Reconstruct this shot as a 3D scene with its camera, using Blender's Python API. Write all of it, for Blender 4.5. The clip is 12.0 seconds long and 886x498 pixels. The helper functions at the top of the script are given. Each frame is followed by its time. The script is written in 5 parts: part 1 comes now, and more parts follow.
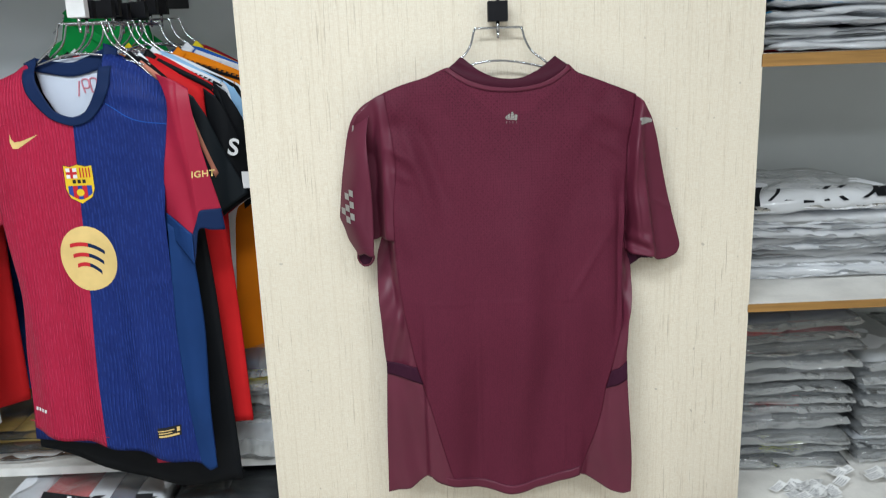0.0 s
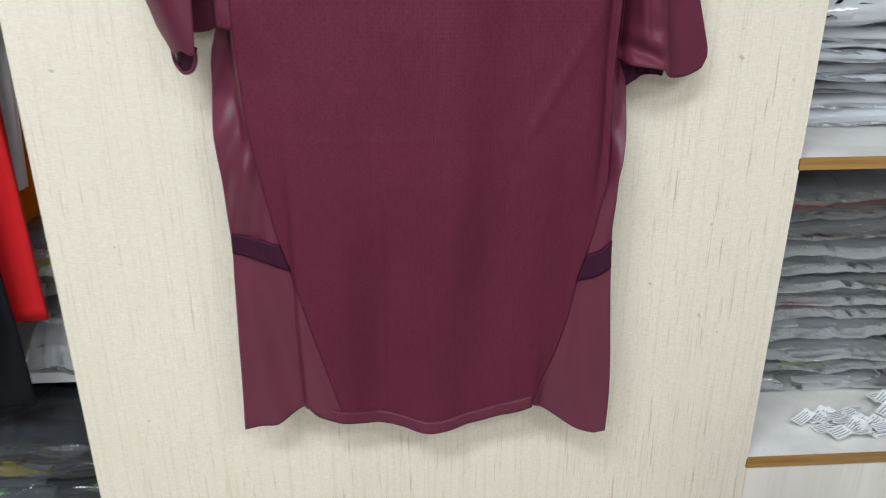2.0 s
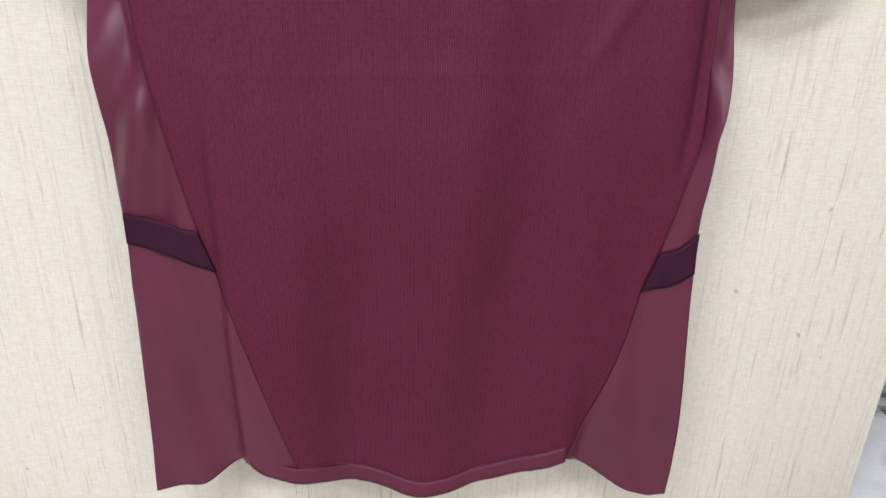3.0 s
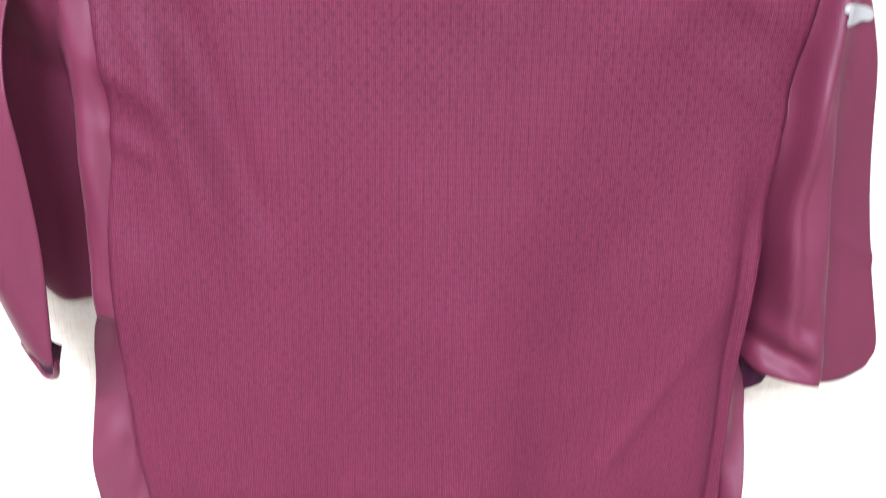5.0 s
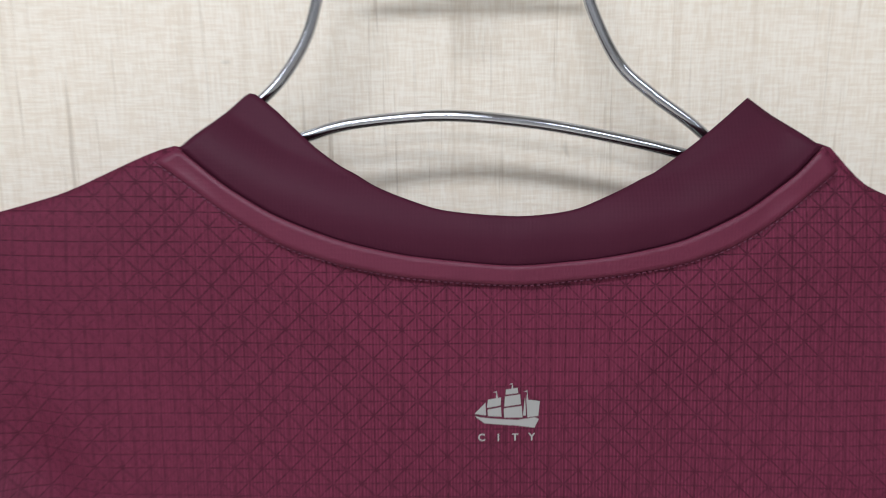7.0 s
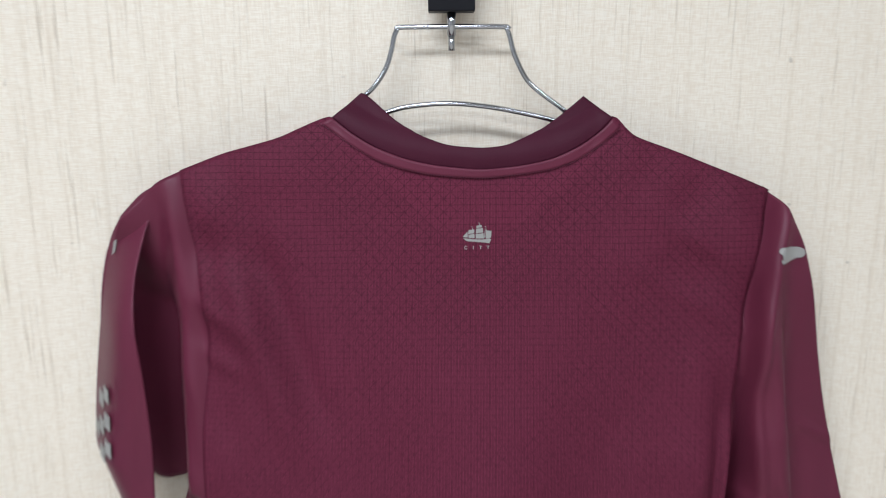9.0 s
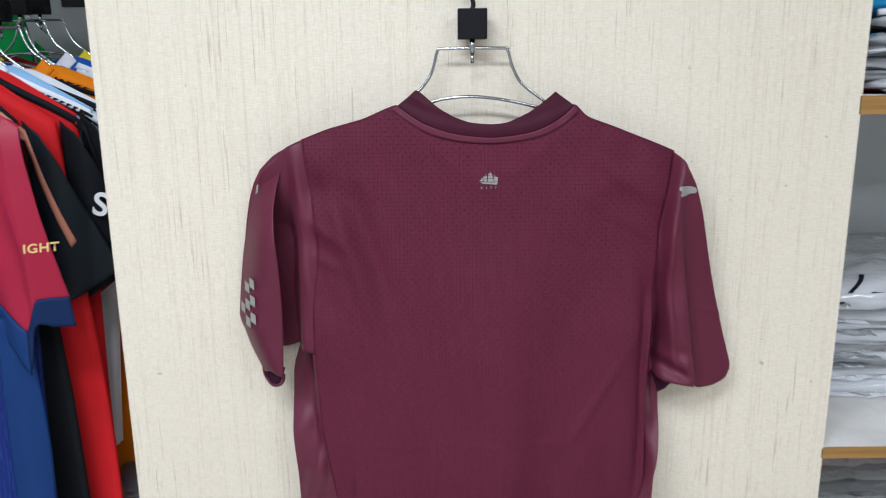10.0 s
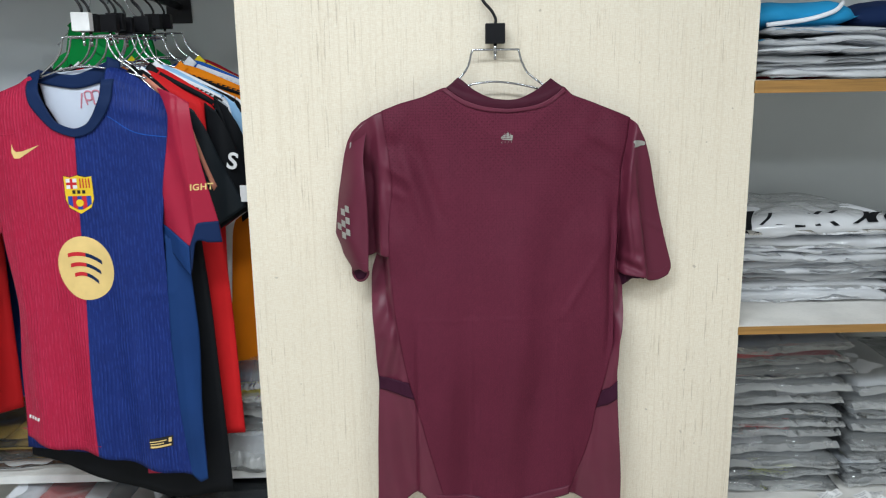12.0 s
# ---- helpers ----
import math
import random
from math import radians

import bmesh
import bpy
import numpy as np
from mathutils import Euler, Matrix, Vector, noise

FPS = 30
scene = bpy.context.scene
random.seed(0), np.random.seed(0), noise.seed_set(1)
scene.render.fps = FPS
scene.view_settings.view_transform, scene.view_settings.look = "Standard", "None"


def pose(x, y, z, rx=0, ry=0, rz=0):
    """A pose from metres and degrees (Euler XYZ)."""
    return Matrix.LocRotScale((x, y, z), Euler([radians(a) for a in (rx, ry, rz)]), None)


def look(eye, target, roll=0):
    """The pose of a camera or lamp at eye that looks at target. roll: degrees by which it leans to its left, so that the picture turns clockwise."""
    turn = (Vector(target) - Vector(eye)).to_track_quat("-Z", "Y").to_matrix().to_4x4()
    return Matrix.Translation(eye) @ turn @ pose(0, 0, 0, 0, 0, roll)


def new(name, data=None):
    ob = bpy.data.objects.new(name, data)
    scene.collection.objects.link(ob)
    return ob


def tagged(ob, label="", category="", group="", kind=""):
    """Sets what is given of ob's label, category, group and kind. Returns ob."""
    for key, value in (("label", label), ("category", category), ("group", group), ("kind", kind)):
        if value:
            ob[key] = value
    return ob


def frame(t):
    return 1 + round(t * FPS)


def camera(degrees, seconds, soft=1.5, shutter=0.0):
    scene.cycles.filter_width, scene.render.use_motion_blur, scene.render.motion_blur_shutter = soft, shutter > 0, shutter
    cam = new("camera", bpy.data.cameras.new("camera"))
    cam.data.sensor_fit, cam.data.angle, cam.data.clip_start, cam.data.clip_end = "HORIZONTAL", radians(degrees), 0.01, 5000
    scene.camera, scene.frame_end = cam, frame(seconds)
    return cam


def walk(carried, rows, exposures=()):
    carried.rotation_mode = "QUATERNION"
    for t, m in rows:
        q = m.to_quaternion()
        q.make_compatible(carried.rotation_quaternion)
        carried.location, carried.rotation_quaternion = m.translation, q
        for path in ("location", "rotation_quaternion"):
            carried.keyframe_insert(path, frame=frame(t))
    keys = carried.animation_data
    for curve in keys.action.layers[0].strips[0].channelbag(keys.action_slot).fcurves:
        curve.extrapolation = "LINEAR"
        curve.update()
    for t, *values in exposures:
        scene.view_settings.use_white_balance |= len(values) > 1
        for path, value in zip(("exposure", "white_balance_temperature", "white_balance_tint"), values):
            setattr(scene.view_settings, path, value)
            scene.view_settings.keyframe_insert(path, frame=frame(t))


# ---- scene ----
cam = camera(61.1, 12.0, 1.1, 0.35)
PATH = [
    (0, (-0.123, -0.131, 1.601), (-0.091, 1.817, 1.153), -2.1),
    (0.5, (-0.124, -0.093, 1.567), (-0.081, 1.833, 1.029), -2.4),
    (1, (-0.1, -0.004, 1.465), (-0.053, 1.903, 0.862), -2.4),
    (1.5, (-0.064, 0.163, 1.414), (0.019, 2.045, 0.742), -1.5),
    (2, (-0.02, 0.342, 1.399), (0.091, 2.198, 0.661), -0.2),
    (2.5, (-0.01, 0.475, 1.338), (0.118, 2.317, 0.57), 0.7),
    (2.7, (-0.02, 0.565, 1.315), (0.133, 2.374, 0.476), 1.4),
    (4.5, (0.017, 0.699, 1.429), (0.079, 2.554, 0.684), 0.9),
    (5, (-0.009, 0.711, 1.529), (0.095, 2.585, 0.856), 1.4),
    (5.5, (0.009, 0.71, 1.633), (-0.01, 2.604, 0.993), 0.7),
    (6, (0.005, 0.75, 1.653), (-0.023, 2.688, 1.159), 0.2),
    (6.5, (0.002, 0.83, 1.641), (-0.048, 2.791, 1.252), -0.4),
    (7, (0.008, 0.924, 1.628), (-0.048, 2.886, 1.243), -0.6),
    (7.5, (0.015, 0.949, 1.621), (-0.018, 2.908, 1.221), -0.3),
    (7.7, (0.006, 0.935, 1.62), (0.072, 2.9, 1.251), 0.7),
    (9.5, (-0.015, 0.455, 1.644), (-0.02, 2.403, 1.191), -0.6),
    (10, (-0.033, 0.296, 1.644), (-0.03, 2.246, 1.201), -0.6),
    (10.5, (-0.027, 0.151, 1.634), (-0.018, 2.1, 1.186), -0.4),
    (11, (-0.035, 0.017, 1.623), (-0.018, 1.973, 1.209), -0.5),
    (11.5, (-0.067, -0.066, 1.619), (-0.046, 1.891, 1.208), -0.7),
    (12, (-0.116, -0.145, 1.606), (-0.078, 1.813, 1.199), -0.9),
]
# the clip's camera opens up over the dark cloth and closes again
EXPOSURES = [(0, -0.05, 6130, 8), (1.2, -0.05, 6100, 8), (2.7, 0.08, 5930, 14), (4.3, 0.86, 5850, 20), (4.9, 1.34, 5750, 20), (5.2, 1.20, 5700, 20), (5.6, 0.66, 5800, 20), (5.9, -0.16, 5900, 17), (6.4, -0.10, 5960, 15), (7.3, -0.05, 6000, 18), (7.7, 0.18, 6000, 20), (9.3, -0.08, 5850, 13), (10.5, -0.04, 5870, 12), (12, -0.05, 6100, 8)]
walk(cam, [(t, look(eye, target, roll)) for t, eye, target, roll in PATH], EXPOSURES)

# ---- world, lights ----
world = bpy.data.worlds.new("shop_world")
world.use_nodes = True
scene.world = world
world.node_tree.nodes["Background"].inputs[0].default_value = (0.9, 0.95, 1.0, 1)
world.node_tree.nodes["Background"].inputs[1].default_value = 0.02


def ceiling_lamp(x, y, sx, sy, watts, colour=(0.93, 0.98, 1.0)):
    """A flat ceiling panel: white frame, glowing diffuser and the lamp under it."""
    root = tagged(new("ceiling_light"), "unseen flat white ceiling light panel, switched on", "light", "ceiling lights")
    root.location = (x, y, 2.7)
    part("frame", box_bm(x - sx / 2 - .02, x + sx / 2 + .02, y - sy / 2 - .02, y + sy / 2 + .02, 2.672, 2.699), M["white_metal"], root)
    part("diffuser", box_bm(x - sx / 2, x + sx / 2, y - sy / 2, y + sy / 2, 2.668, 2.6715), M["diffuser"], root)
    data = bpy.data.lights.new("ceiling_lamp", "AREA")
    data.shape, data.size, data.size_y, data.energy, data.color = "RECTANGLE", sx, sy, watts, colour
    lamp = new("ceiling_lamp", data)
    lamp.parent = root
    lamp.location = (0, 0, -0.04)


# ---- small helpers ----
def root_of(ob):
    while ob.parent:
        ob = ob.parent
    return ob


def part(name, bm, material, parent=None, label="", smooth=False):
    """Links a bmesh (or mesh) as one object, in world places, under a thing or a part."""
    if isinstance(bm, bmesh.types.BMesh):
        me = bpy.data.meshes.new(name)
        bm.to_mesh(me)
        bm.free()
    else:
        me = bm
    me.materials.clear()
    me.materials.append(material)
    if smooth:
        me.polygons.foreach_set("use_smooth", [True] * len(me.polygons))
    ob = new(name, me)
    if parent:
        me.transform(Matrix.Translation(-root_of(parent).location))
        ob.parent = parent
    if label:
        ob["label"] = label
    return ob


def thing(name, at, label, category, group="", kind=""):
    ob = new(name)
    ob.location = at
    ob.empty_display_size = 0.05
    return tagged(ob, label, category, group, kind)


def box_bm(x0, x1, y0, y1, z0, z1, bevel=0.0):
    bm = bmesh.new()
    bmesh.ops.create_cube(bm, size=1, matrix=Matrix.Translation(((x0 + x1) / 2, (y0 + y1) / 2, (z0 + z1) / 2)) @ Matrix.Diagonal((x1 - x0, y1 - y0, z1 - z0, 1)))
    if bevel:
        bmesh.ops.bevel(bm, geom=bm.edges[:], offset=bevel, segments=2, affect="EDGES", profile=0.6)
    return bm


def tube_bm(points, radius, sides=10, caps=True):
    """A round wire along a smoothed polyline of world points."""
    pts = [Vector(p) for p in spline(points, max(8, 8 * (len(points) - 1)))] if len(points) > 2 else [Vector(p) for p in points]
    bm = bmesh.new()
    rings, up = [], Vector((0.013, 1, 0.02)).normalized()
    for i, p in enumerate(pts):
        d = (pts[min(i + 1, len(pts) - 1)] - pts[max(i - 1, 0)]).normalized()
        a = d.cross(up)
        if a.length < 0.05:
            a = d.cross(Vector((1, 0, 0.1)))
        a.normalize()
        b = d.cross(a)
        rings.append([bm.verts.new(p + radius * (math.cos(k * math.tau / sides) * a + math.sin(k * math.tau / sides) * b)) for k in range(sides)])
    for r, s in zip(rings, rings[1:]):
        for k in range(sides):
            bm.faces.new((r[k], r[(k + 1) % sides], s[(k + 1) % sides], s[k]))
    if caps:
        bm.faces.new(rings[0][::-1])
        bm.faces.new(rings[-1])
    bmesh.ops.recalc_face_normals(bm, faces=bm.faces[:])
    return bm


def spline(points, n, tight=0.5):
    """n + 1 places along a Catmull-Rom curve through the points, evenly spaced."""
    p = np.array(points, float)
    if len(p) == 2:
        return [tuple(p[0] + (p[1] - p[0]) * i / n) for i in range(n + 1)]
    q = np.vstack([2 * p[0] - p[1], p, 2 * p[-1] - p[-2]])
    dense = []
    for i in range(1, len(q) - 2):
        a, b, c, d = q[i - 1:i + 3]
        for s in np.linspace(0, 1, 24, endpoint=False):
            m1, m2 = tight * (c - a), tight * (d - b)
            dense.append((2 * s**3 - 3 * s**2 + 1) * b + (s**3 - 2 * s**2 + s) * m1 + (-2 * s**3 + 3 * s**2) * c + (s**3 - s**2) * m2)
    dense = np.array(dense + [p[-1]])
    run = np.concatenate([[0], np.cumsum(np.linalg.norm(np.diff(dense, axis=0), axis=1))])
    want = np.linspace(0, run[-1], n + 1)
    return [tuple(np.interp(w, run, dense[:, k]) for k in range(dense.shape[1])) for w in want]


def smoothstep(a, b, v):
    s = min(1.0, max(0.0, (v - a) / (b - a)))
    return s * s * (3 - 2 * s)


def bump(v, centre, width):
    return math.exp(-((v - centre) / width) ** 2)


def coons_bm(bottom, top, left, right, nu, nv, depth, tight=0.35):
    """A cloth panel between four edge curves in (x, z): bottom and top run to the right, left and right run up. depth gives y."""
    b, t = np.array(spline(bottom, nu, tight)), np.array(spline(top, nu, tight))
    l, r = np.array(spline(left, nv, tight)), np.array(spline(right, nv, tight))
    bm = bmesh.new()
    grid = []
    for j in range(nv + 1):
        v, row = j / nv, []
        for i in range(nu + 1):
            u = i / nu
            p = (1 - v) * b[i] + v * t[i] + (1 - u) * l[j] + u * r[j] - ((1 - u) * (1 - v) * b[0] + u * (1 - v) * b[-1] + (1 - u) * v * t[0] + u * v * t[-1])
            row.append(bm.verts.new((p[0], depth(p[0], p[1]), p[1])))
        grid.append(row)
    for j in range(nv):
        for i in range(nu):
            bm.faces.new((grid[j][i], grid[j][i + 1], grid[j + 1][i + 1], grid[j + 1][i]))
    return bm


def cloth_part(name, bm, material, parent, label="", thick=0.0012):
    ob = part(name, bm, material, parent, label, smooth=True)
    mod = ob.modifiers.new("thickness", "SOLIDIFY")
    mod.thickness, mod.offset = thick, 1.0
    return ob


def print_bm(polys, depth, off=0.0012, cut=0.006):
    """A thin print in (x, z) that follows the cloth under it."""
    bm = bmesh.new()
    for poly in polys:
        f = bm.faces.new([bm.verts.new((x, 0, z)) for x, z in poly])
        if f.normal.y > 0:
            f.normal_flip()
    bmesh.ops.triangulate(bm, faces=bm.faces[:])
    for _ in range(4):
        long = [e for e in bm.edges if e.calc_length() > cut]
        if not long:
            break
        bmesh.ops.subdivide_edges(bm, edges=long, cuts=1)
        bmesh.ops.triangulate(bm, faces=[f for f in bm.faces if len(f.verts) > 4])
    for v in bm.verts:
        v.co.y = depth(v.co.x, v.co.z) - off
    bm.normal_update()
    for f in bm.faces:
        if f.normal.y > 0:
            f.normal_flip()
    return bm


def text_bm(words, size, place, depth, off=0.0016, slant=0.0, turn=0.0):
    """Letters of the built-in font, lying on the cloth."""
    curve = bpy.data.curves.new("words", "FONT")
    curve.body, curve.size, curve.align_x = words, size, "CENTER"
    curve.space_character = 1.1
    curve.offset = size * 0.022
    ob = bpy.data.objects.new("words", curve)
    scene.collection.objects.link(ob)
    me = bpy.data.meshes.new_from_object(ob.evaluated_get(bpy.context.evaluated_depsgraph_get()))
    bpy.data.objects.remove(ob)
    bm = bmesh.new()
    bm.from_mesh(me)
    bpy.data.meshes.remove(me)
    c, s = math.cos(turn), math.sin(turn)
    for v in bm.verts:
        x, z = v.co.x + slant * v.co.y, v.co.y
        x, z = c * x - s * z + place[0], s * x + c * z + place[1]
        v.co = (x, depth(x, z) - off, z)
    return bm


def blob(points, n=40):
    """A closed smooth outline through the points."""
    return spline(points + [points[0]], n, 0.5)[:-1]


def disc(cx, cz, rx, rz, n=40, turn=0.0):
    c, s = math.cos(turn), math.sin(turn)
    return [(cx + c * rx * math.cos(a) - s * rz * math.sin(a), cz + s * rx * math.cos(a) + c * rz * math.sin(a)) for a in [i * math.tau / n for i in range(n)]]


# ---- materials ----
class Nodes:
    """A short way to write a node material."""

    def __init__(self, name):
        self.mat = bpy.data.materials.new(name)
        self.mat.use_nodes = True
        self.tree = self.mat.node_tree
        self.bsdf = self.tree.nodes["Principled BSDF"]
        self.coord = self.tree.nodes.new("ShaderNodeTexCoord").outputs["Object"]

    def add(self, kind, links=(), **values):
        n = self.tree.nodes.new(kind)
        for k, v in values.items():
            if k == "operation":
                n.operation = v
            elif k == "data_type":
                n.data_type = v
            elif k == "clamp":
                n.use_clamp = v
        for where, what in links:
            if isinstance(what, bpy.types.NodeSocket):
                self.tree.links.new(what, n.inputs[where])
            else:
                n.inputs[where].default_value = what
        return n

    def math(self, op, a, b=0.0, c=0.0):
        return self.add("ShaderNodeMath", [(0, a), (1, b), (2, c)], operation=op).outputs[0]

    def scaled(self, x, y, z):
        return self.add("ShaderNodeVectorMath", [(0, self.coord), (1, (x, y, z))], operation="MULTIPLY").outputs[0]

    def noise(self, scale, detail=3.0, rough=0.55, vec=None):
        return self.add("ShaderNodeTexNoise", [("Vector", vec or self.coord), ("Scale", scale), ("Detail", detail), ("Roughness", rough)]).outputs["Fac"]

    def ramp(self, value, lo, hi, a=0.0, b=1.0):
        return self.add("ShaderNodeMapRange", [(0, value), (1, lo), (2, hi), (3, a), (4, b)]).outputs[0]

    def mix(self, fac, a, b):
        n = self.add("ShaderNodeMix", data_type="RGBA")
        for sock, what in ((n.inputs[0], fac), (n.inputs[6], a), (n.inputs[7], b)):
            if isinstance(what, bpy.types.NodeSocket):
                self.tree.links.new(what, sock)
            else:
                sock.default_value = what if isinstance(what, float) else (*what, 1)
        return n.outputs[2]

    def axes(self):
        n = self.add("ShaderNodeSeparateXYZ", [(0, self.coord)])
        return n.outputs[0], n.outputs[1], n.outputs[2]

    def line(self, value, period, width):
        """1 on lines every period, 0 between."""
        f = self.math("FRACT", self.math("DIVIDE", value, period))
        return self.ramp(self.math("ABSOLUTE", self.math("SUBTRACT", f, 0.5)), width, width * 0.4, 0.0, 1.0)

    def done(self, colour=None, rough=0.6, metal=0.0, height=None, strength=0.3, dist=0.001, sheen=0.0, spec=0.5, coat=0.0):
        for key, v in (("Base Color", colour), ("Roughness", rough), ("Metallic", metal), ("Sheen Weight", sheen), ("Specular IOR Level", spec), ("Coat Weight", coat)):
            if v is None:
                continue
            if isinstance(v, bpy.types.NodeSocket):
                self.tree.links.new(v, self.bsdf.inputs[key])
            else:
                self.bsdf.inputs[key].default_value = (*v, 1) if isinstance(v, tuple) else v
        if height is not None:
            b = self.add("ShaderNodeBump", [("Strength", strength), ("Distance", dist), ("Height", height)])
            self.tree.links.new(b.outputs[0], self.bsdf.inputs["Normal"])
        return self.mat


def shade(c, k):
    return tuple(min(1.0, v * k) for v in c)


def cloth(name, c, rough=0.62, sheen=0.0, rib=0.0018, spec=0.1):
    """Knitted sports cloth: fine vertical ribs, soft blotches and a light nap."""
    n = Nodes(name)
    x, y, z = n.axes()
    weave = n.math("ADD", n.line(x, rib, 0.35), n.math("MULTIPLY", n.line(z, rib * 1.3, 0.3), 0.5))
    big = n.noise(9.0, 4)
    col = n.mix(n.ramp(big, 0.3, 0.7), shade(c, 0.9), shade(c, 1.08))
    col = n.mix(n.math("MULTIPLY", weave, 0.06), col, shade(c, 0.6))
    h = n.math("ADD", n.math("MULTIPLY", weave, 0.4), n.noise(60.0, 2))
    return n.done(col, n.ramp(big, 0.3, 0.7, rough - 0.05, rough + 0.05), 0.0, h, 0.14, 0.0005, sheen, spec)


def plain(name, c, rough=0.5, metal=0.0, var=0.08, scale=25.0, bumpy=0.1, spec=0.3):
    n = Nodes(name)
    f = n.noise(scale, 4)
    col = n.mix(n.ramp(f, 0.3, 0.7), shade(c, 1 - var), shade(c, 1 + var))
    return n.done(col, n.ramp(f, 0.3, 0.7, max(0.02, rough - 0.06), rough + 0.06), metal, n.noise(scale * 6, 3), bumpy, 0.0005, 0.0, spec)


def laminate(name, c, streak, amount):
    """Cream linen-look laminate: a fine cross weave with short dark upright streaks and worn spots."""
    n = Nodes(name)
    tall = n.noise(1.0, 4, 0.6, n.scaled(330, 330, 10))
    short = n.noise(1.0, 3, 0.6, n.scaled(420, 420, 16))
    place = n.noise(1.0, 2, 0.5, n.scaled(14, 14, 5))
    marks = n.math("MULTIPLY", n.ramp(tall, 0.61, 0.69), n.ramp(place, 0.4, 0.62, 0.15, 1.0))
    fine = n.ramp(short, 0.60, 0.72, 0, 0.5)
    weft = n.noise(1.0, 2, 0.5, n.scaled(110, 110, 1000))
    warp = n.noise(1.0, 2, 0.5, n.scaled(1000, 1000, 110))
    weave = n.math("ADD", weft, warp)
    cloud = n.noise(2.2, 4)
    col = n.mix(n.ramp(cloud, 0.3, 0.7), shade(c, 0.95), shade(c, 1.04))
    col = n.mix(n.ramp(weave, 0.82, 1.18, 0.0, 0.42), col, shade(streak, 1.5))
    bands = n.ramp(n.noise(1.0, 3, 0.6, n.scaled(190, 190, 2.2)), 0.52, 0.68, 0.0, 0.22)
    col = n.mix(bands, col, shade(streak, 1.3))
    col = n.mix(n.math("MULTIPLY", n.math("ADD", marks, fine, 0.0), amount), col, streak)
    speck = n.ramp(n.noise(75.0, 1), 0.79, 0.82)
    col = n.mix(n.math("MULTIPLY", speck, 0.4), col, shade(streak, 0.5))
    return n.done(col, n.ramp(weave, 0.7, 1.3, 0.38, 0.5), 0.0, n.math("SUBTRACT", weave, marks), 0.22, 0.0006, 0.0, 0.4)


def wood_edge(name, c):
    n = Nodes(name)
    g = n.noise(1.0, 5, 0.65, n.scaled(6, 60, 220))
    return n.done(n.mix(n.ramp(g, 0.3, 0.7), shade(c, 0.6), shade(c, 1.2)), 0.42, 0.0, g, 0.2, 0.0006)


def pale_wood(name, c):
    n = Nodes(name)
    g = n.noise(1.0, 4, 0.6, n.scaled(14, 14, 1.6))
    f = n.noise(1.0, 3, 0.6, n.scaled(160, 160, 8))
    col = n.mix(n.ramp(g, 0.35, 0.65), shade(c, 0.9), shade(c, 1.05))
    col = n.mix(n.ramp(f, 0.55, 0.75, 0, 0.25), col, shade(c, 0.65))
    return n.done(col, 0.45, 0.0, f, 0.1, 0.0005)


def mesh_cloth(name, c):
    """Maroon jacquard: small squares crossed by slanting lines, on a fine upright knit."""
    n = Nodes(name)
    x, y, z = n.axes()
    p = 0.0047
    wob = n.math("MULTIPLY", n.noise(14.0, 2), 0.0018)
    xx, zz = n.math("ADD", x, wob), n.math("ADD", z, wob)
    grid = n.math("MAXIMUM", n.math("MULTIPLY", n.line(xx, p, 0.07), 0.9), n.line(zz, p, 0.07))
    slant = n.math("MAXIMUM", n.line(n.math("ADD", xx, zz), p * 2, 0.055), n.line(n.math("ADD", n.math("SUBTRACT", xx, zz), p), p * 2, 0.055))
    where = n.ramp(n.noise(11.0, 2), 0.30, 0.5)
    top = n.ramp(z, -0.42, -0.02, 0.22, 1.0)
    lines = n.math("MULTIPLY", n.math("MAXIMUM", grid, n.math("MULTIPLY", slant, where)), top)
    knit = n.line(x, 0.0011, 0.3)
    dash = n.math("MULTIPLY", n.line(x, 0.0036, 0.16), n.ramp(n.noise(1.0, 2, 0.5, n.scaled(280, 280, 60)), 0.5, 0.6))
    soft = n.noise(7.0, 3)
    col = n.mix(n.ramp(soft, 0.3, 0.7), shade(c, 0.94), shade(c, 1.06))
    # the label sewn inside shows through the open knit under the collar
    side = n.math("ABSOLUTE", n.math("SUBTRACT", x, 0.007))
    lined = n.math("MULTIPLY", n.ramp(n.math("SUBTRACT", side, n.math("MULTIPLY", n.math("ADD", z, 0.105), 1.1)), 0.031, 0.027), n.ramp(z, -0.108, -0.100))
    thread = n.noise(1.0, 2, 0.6, n.scaled(900, 900, 380))
    col = n.mix(n.math("MULTIPLY", lined, 0.16), col, shade(c, 2.0))
    col = n.mix(n.math("MULTIPLY", knit, n.ramp(thread, 0.35, 0.65, 0.10, 0.62)), col, shade(c, 2.0))
    col = n.mix(n.math("MULTIPLY", dash, 0.24), col, shade(c, 0.45))
    broken = n.ramp(n.noise(1.0, 2, 0.5, n.scaled(620, 620, 620)), 0.36, 0.56, 0.35, 1.0)
    col = n.mix(n.math("MULTIPLY", n.math("MULTIPLY", lines, broken), 0.72), col, shade(c, 0.28))
    h = n.math("SUBTRACT", n.math("MULTIPLY", knit, 0.25), lines)
    return n.done(col, n.ramp(soft, 0.3, 0.7, 0.56, 0.66), 0.0, h, 0.25, 0.0006, 0.0, 0.10)


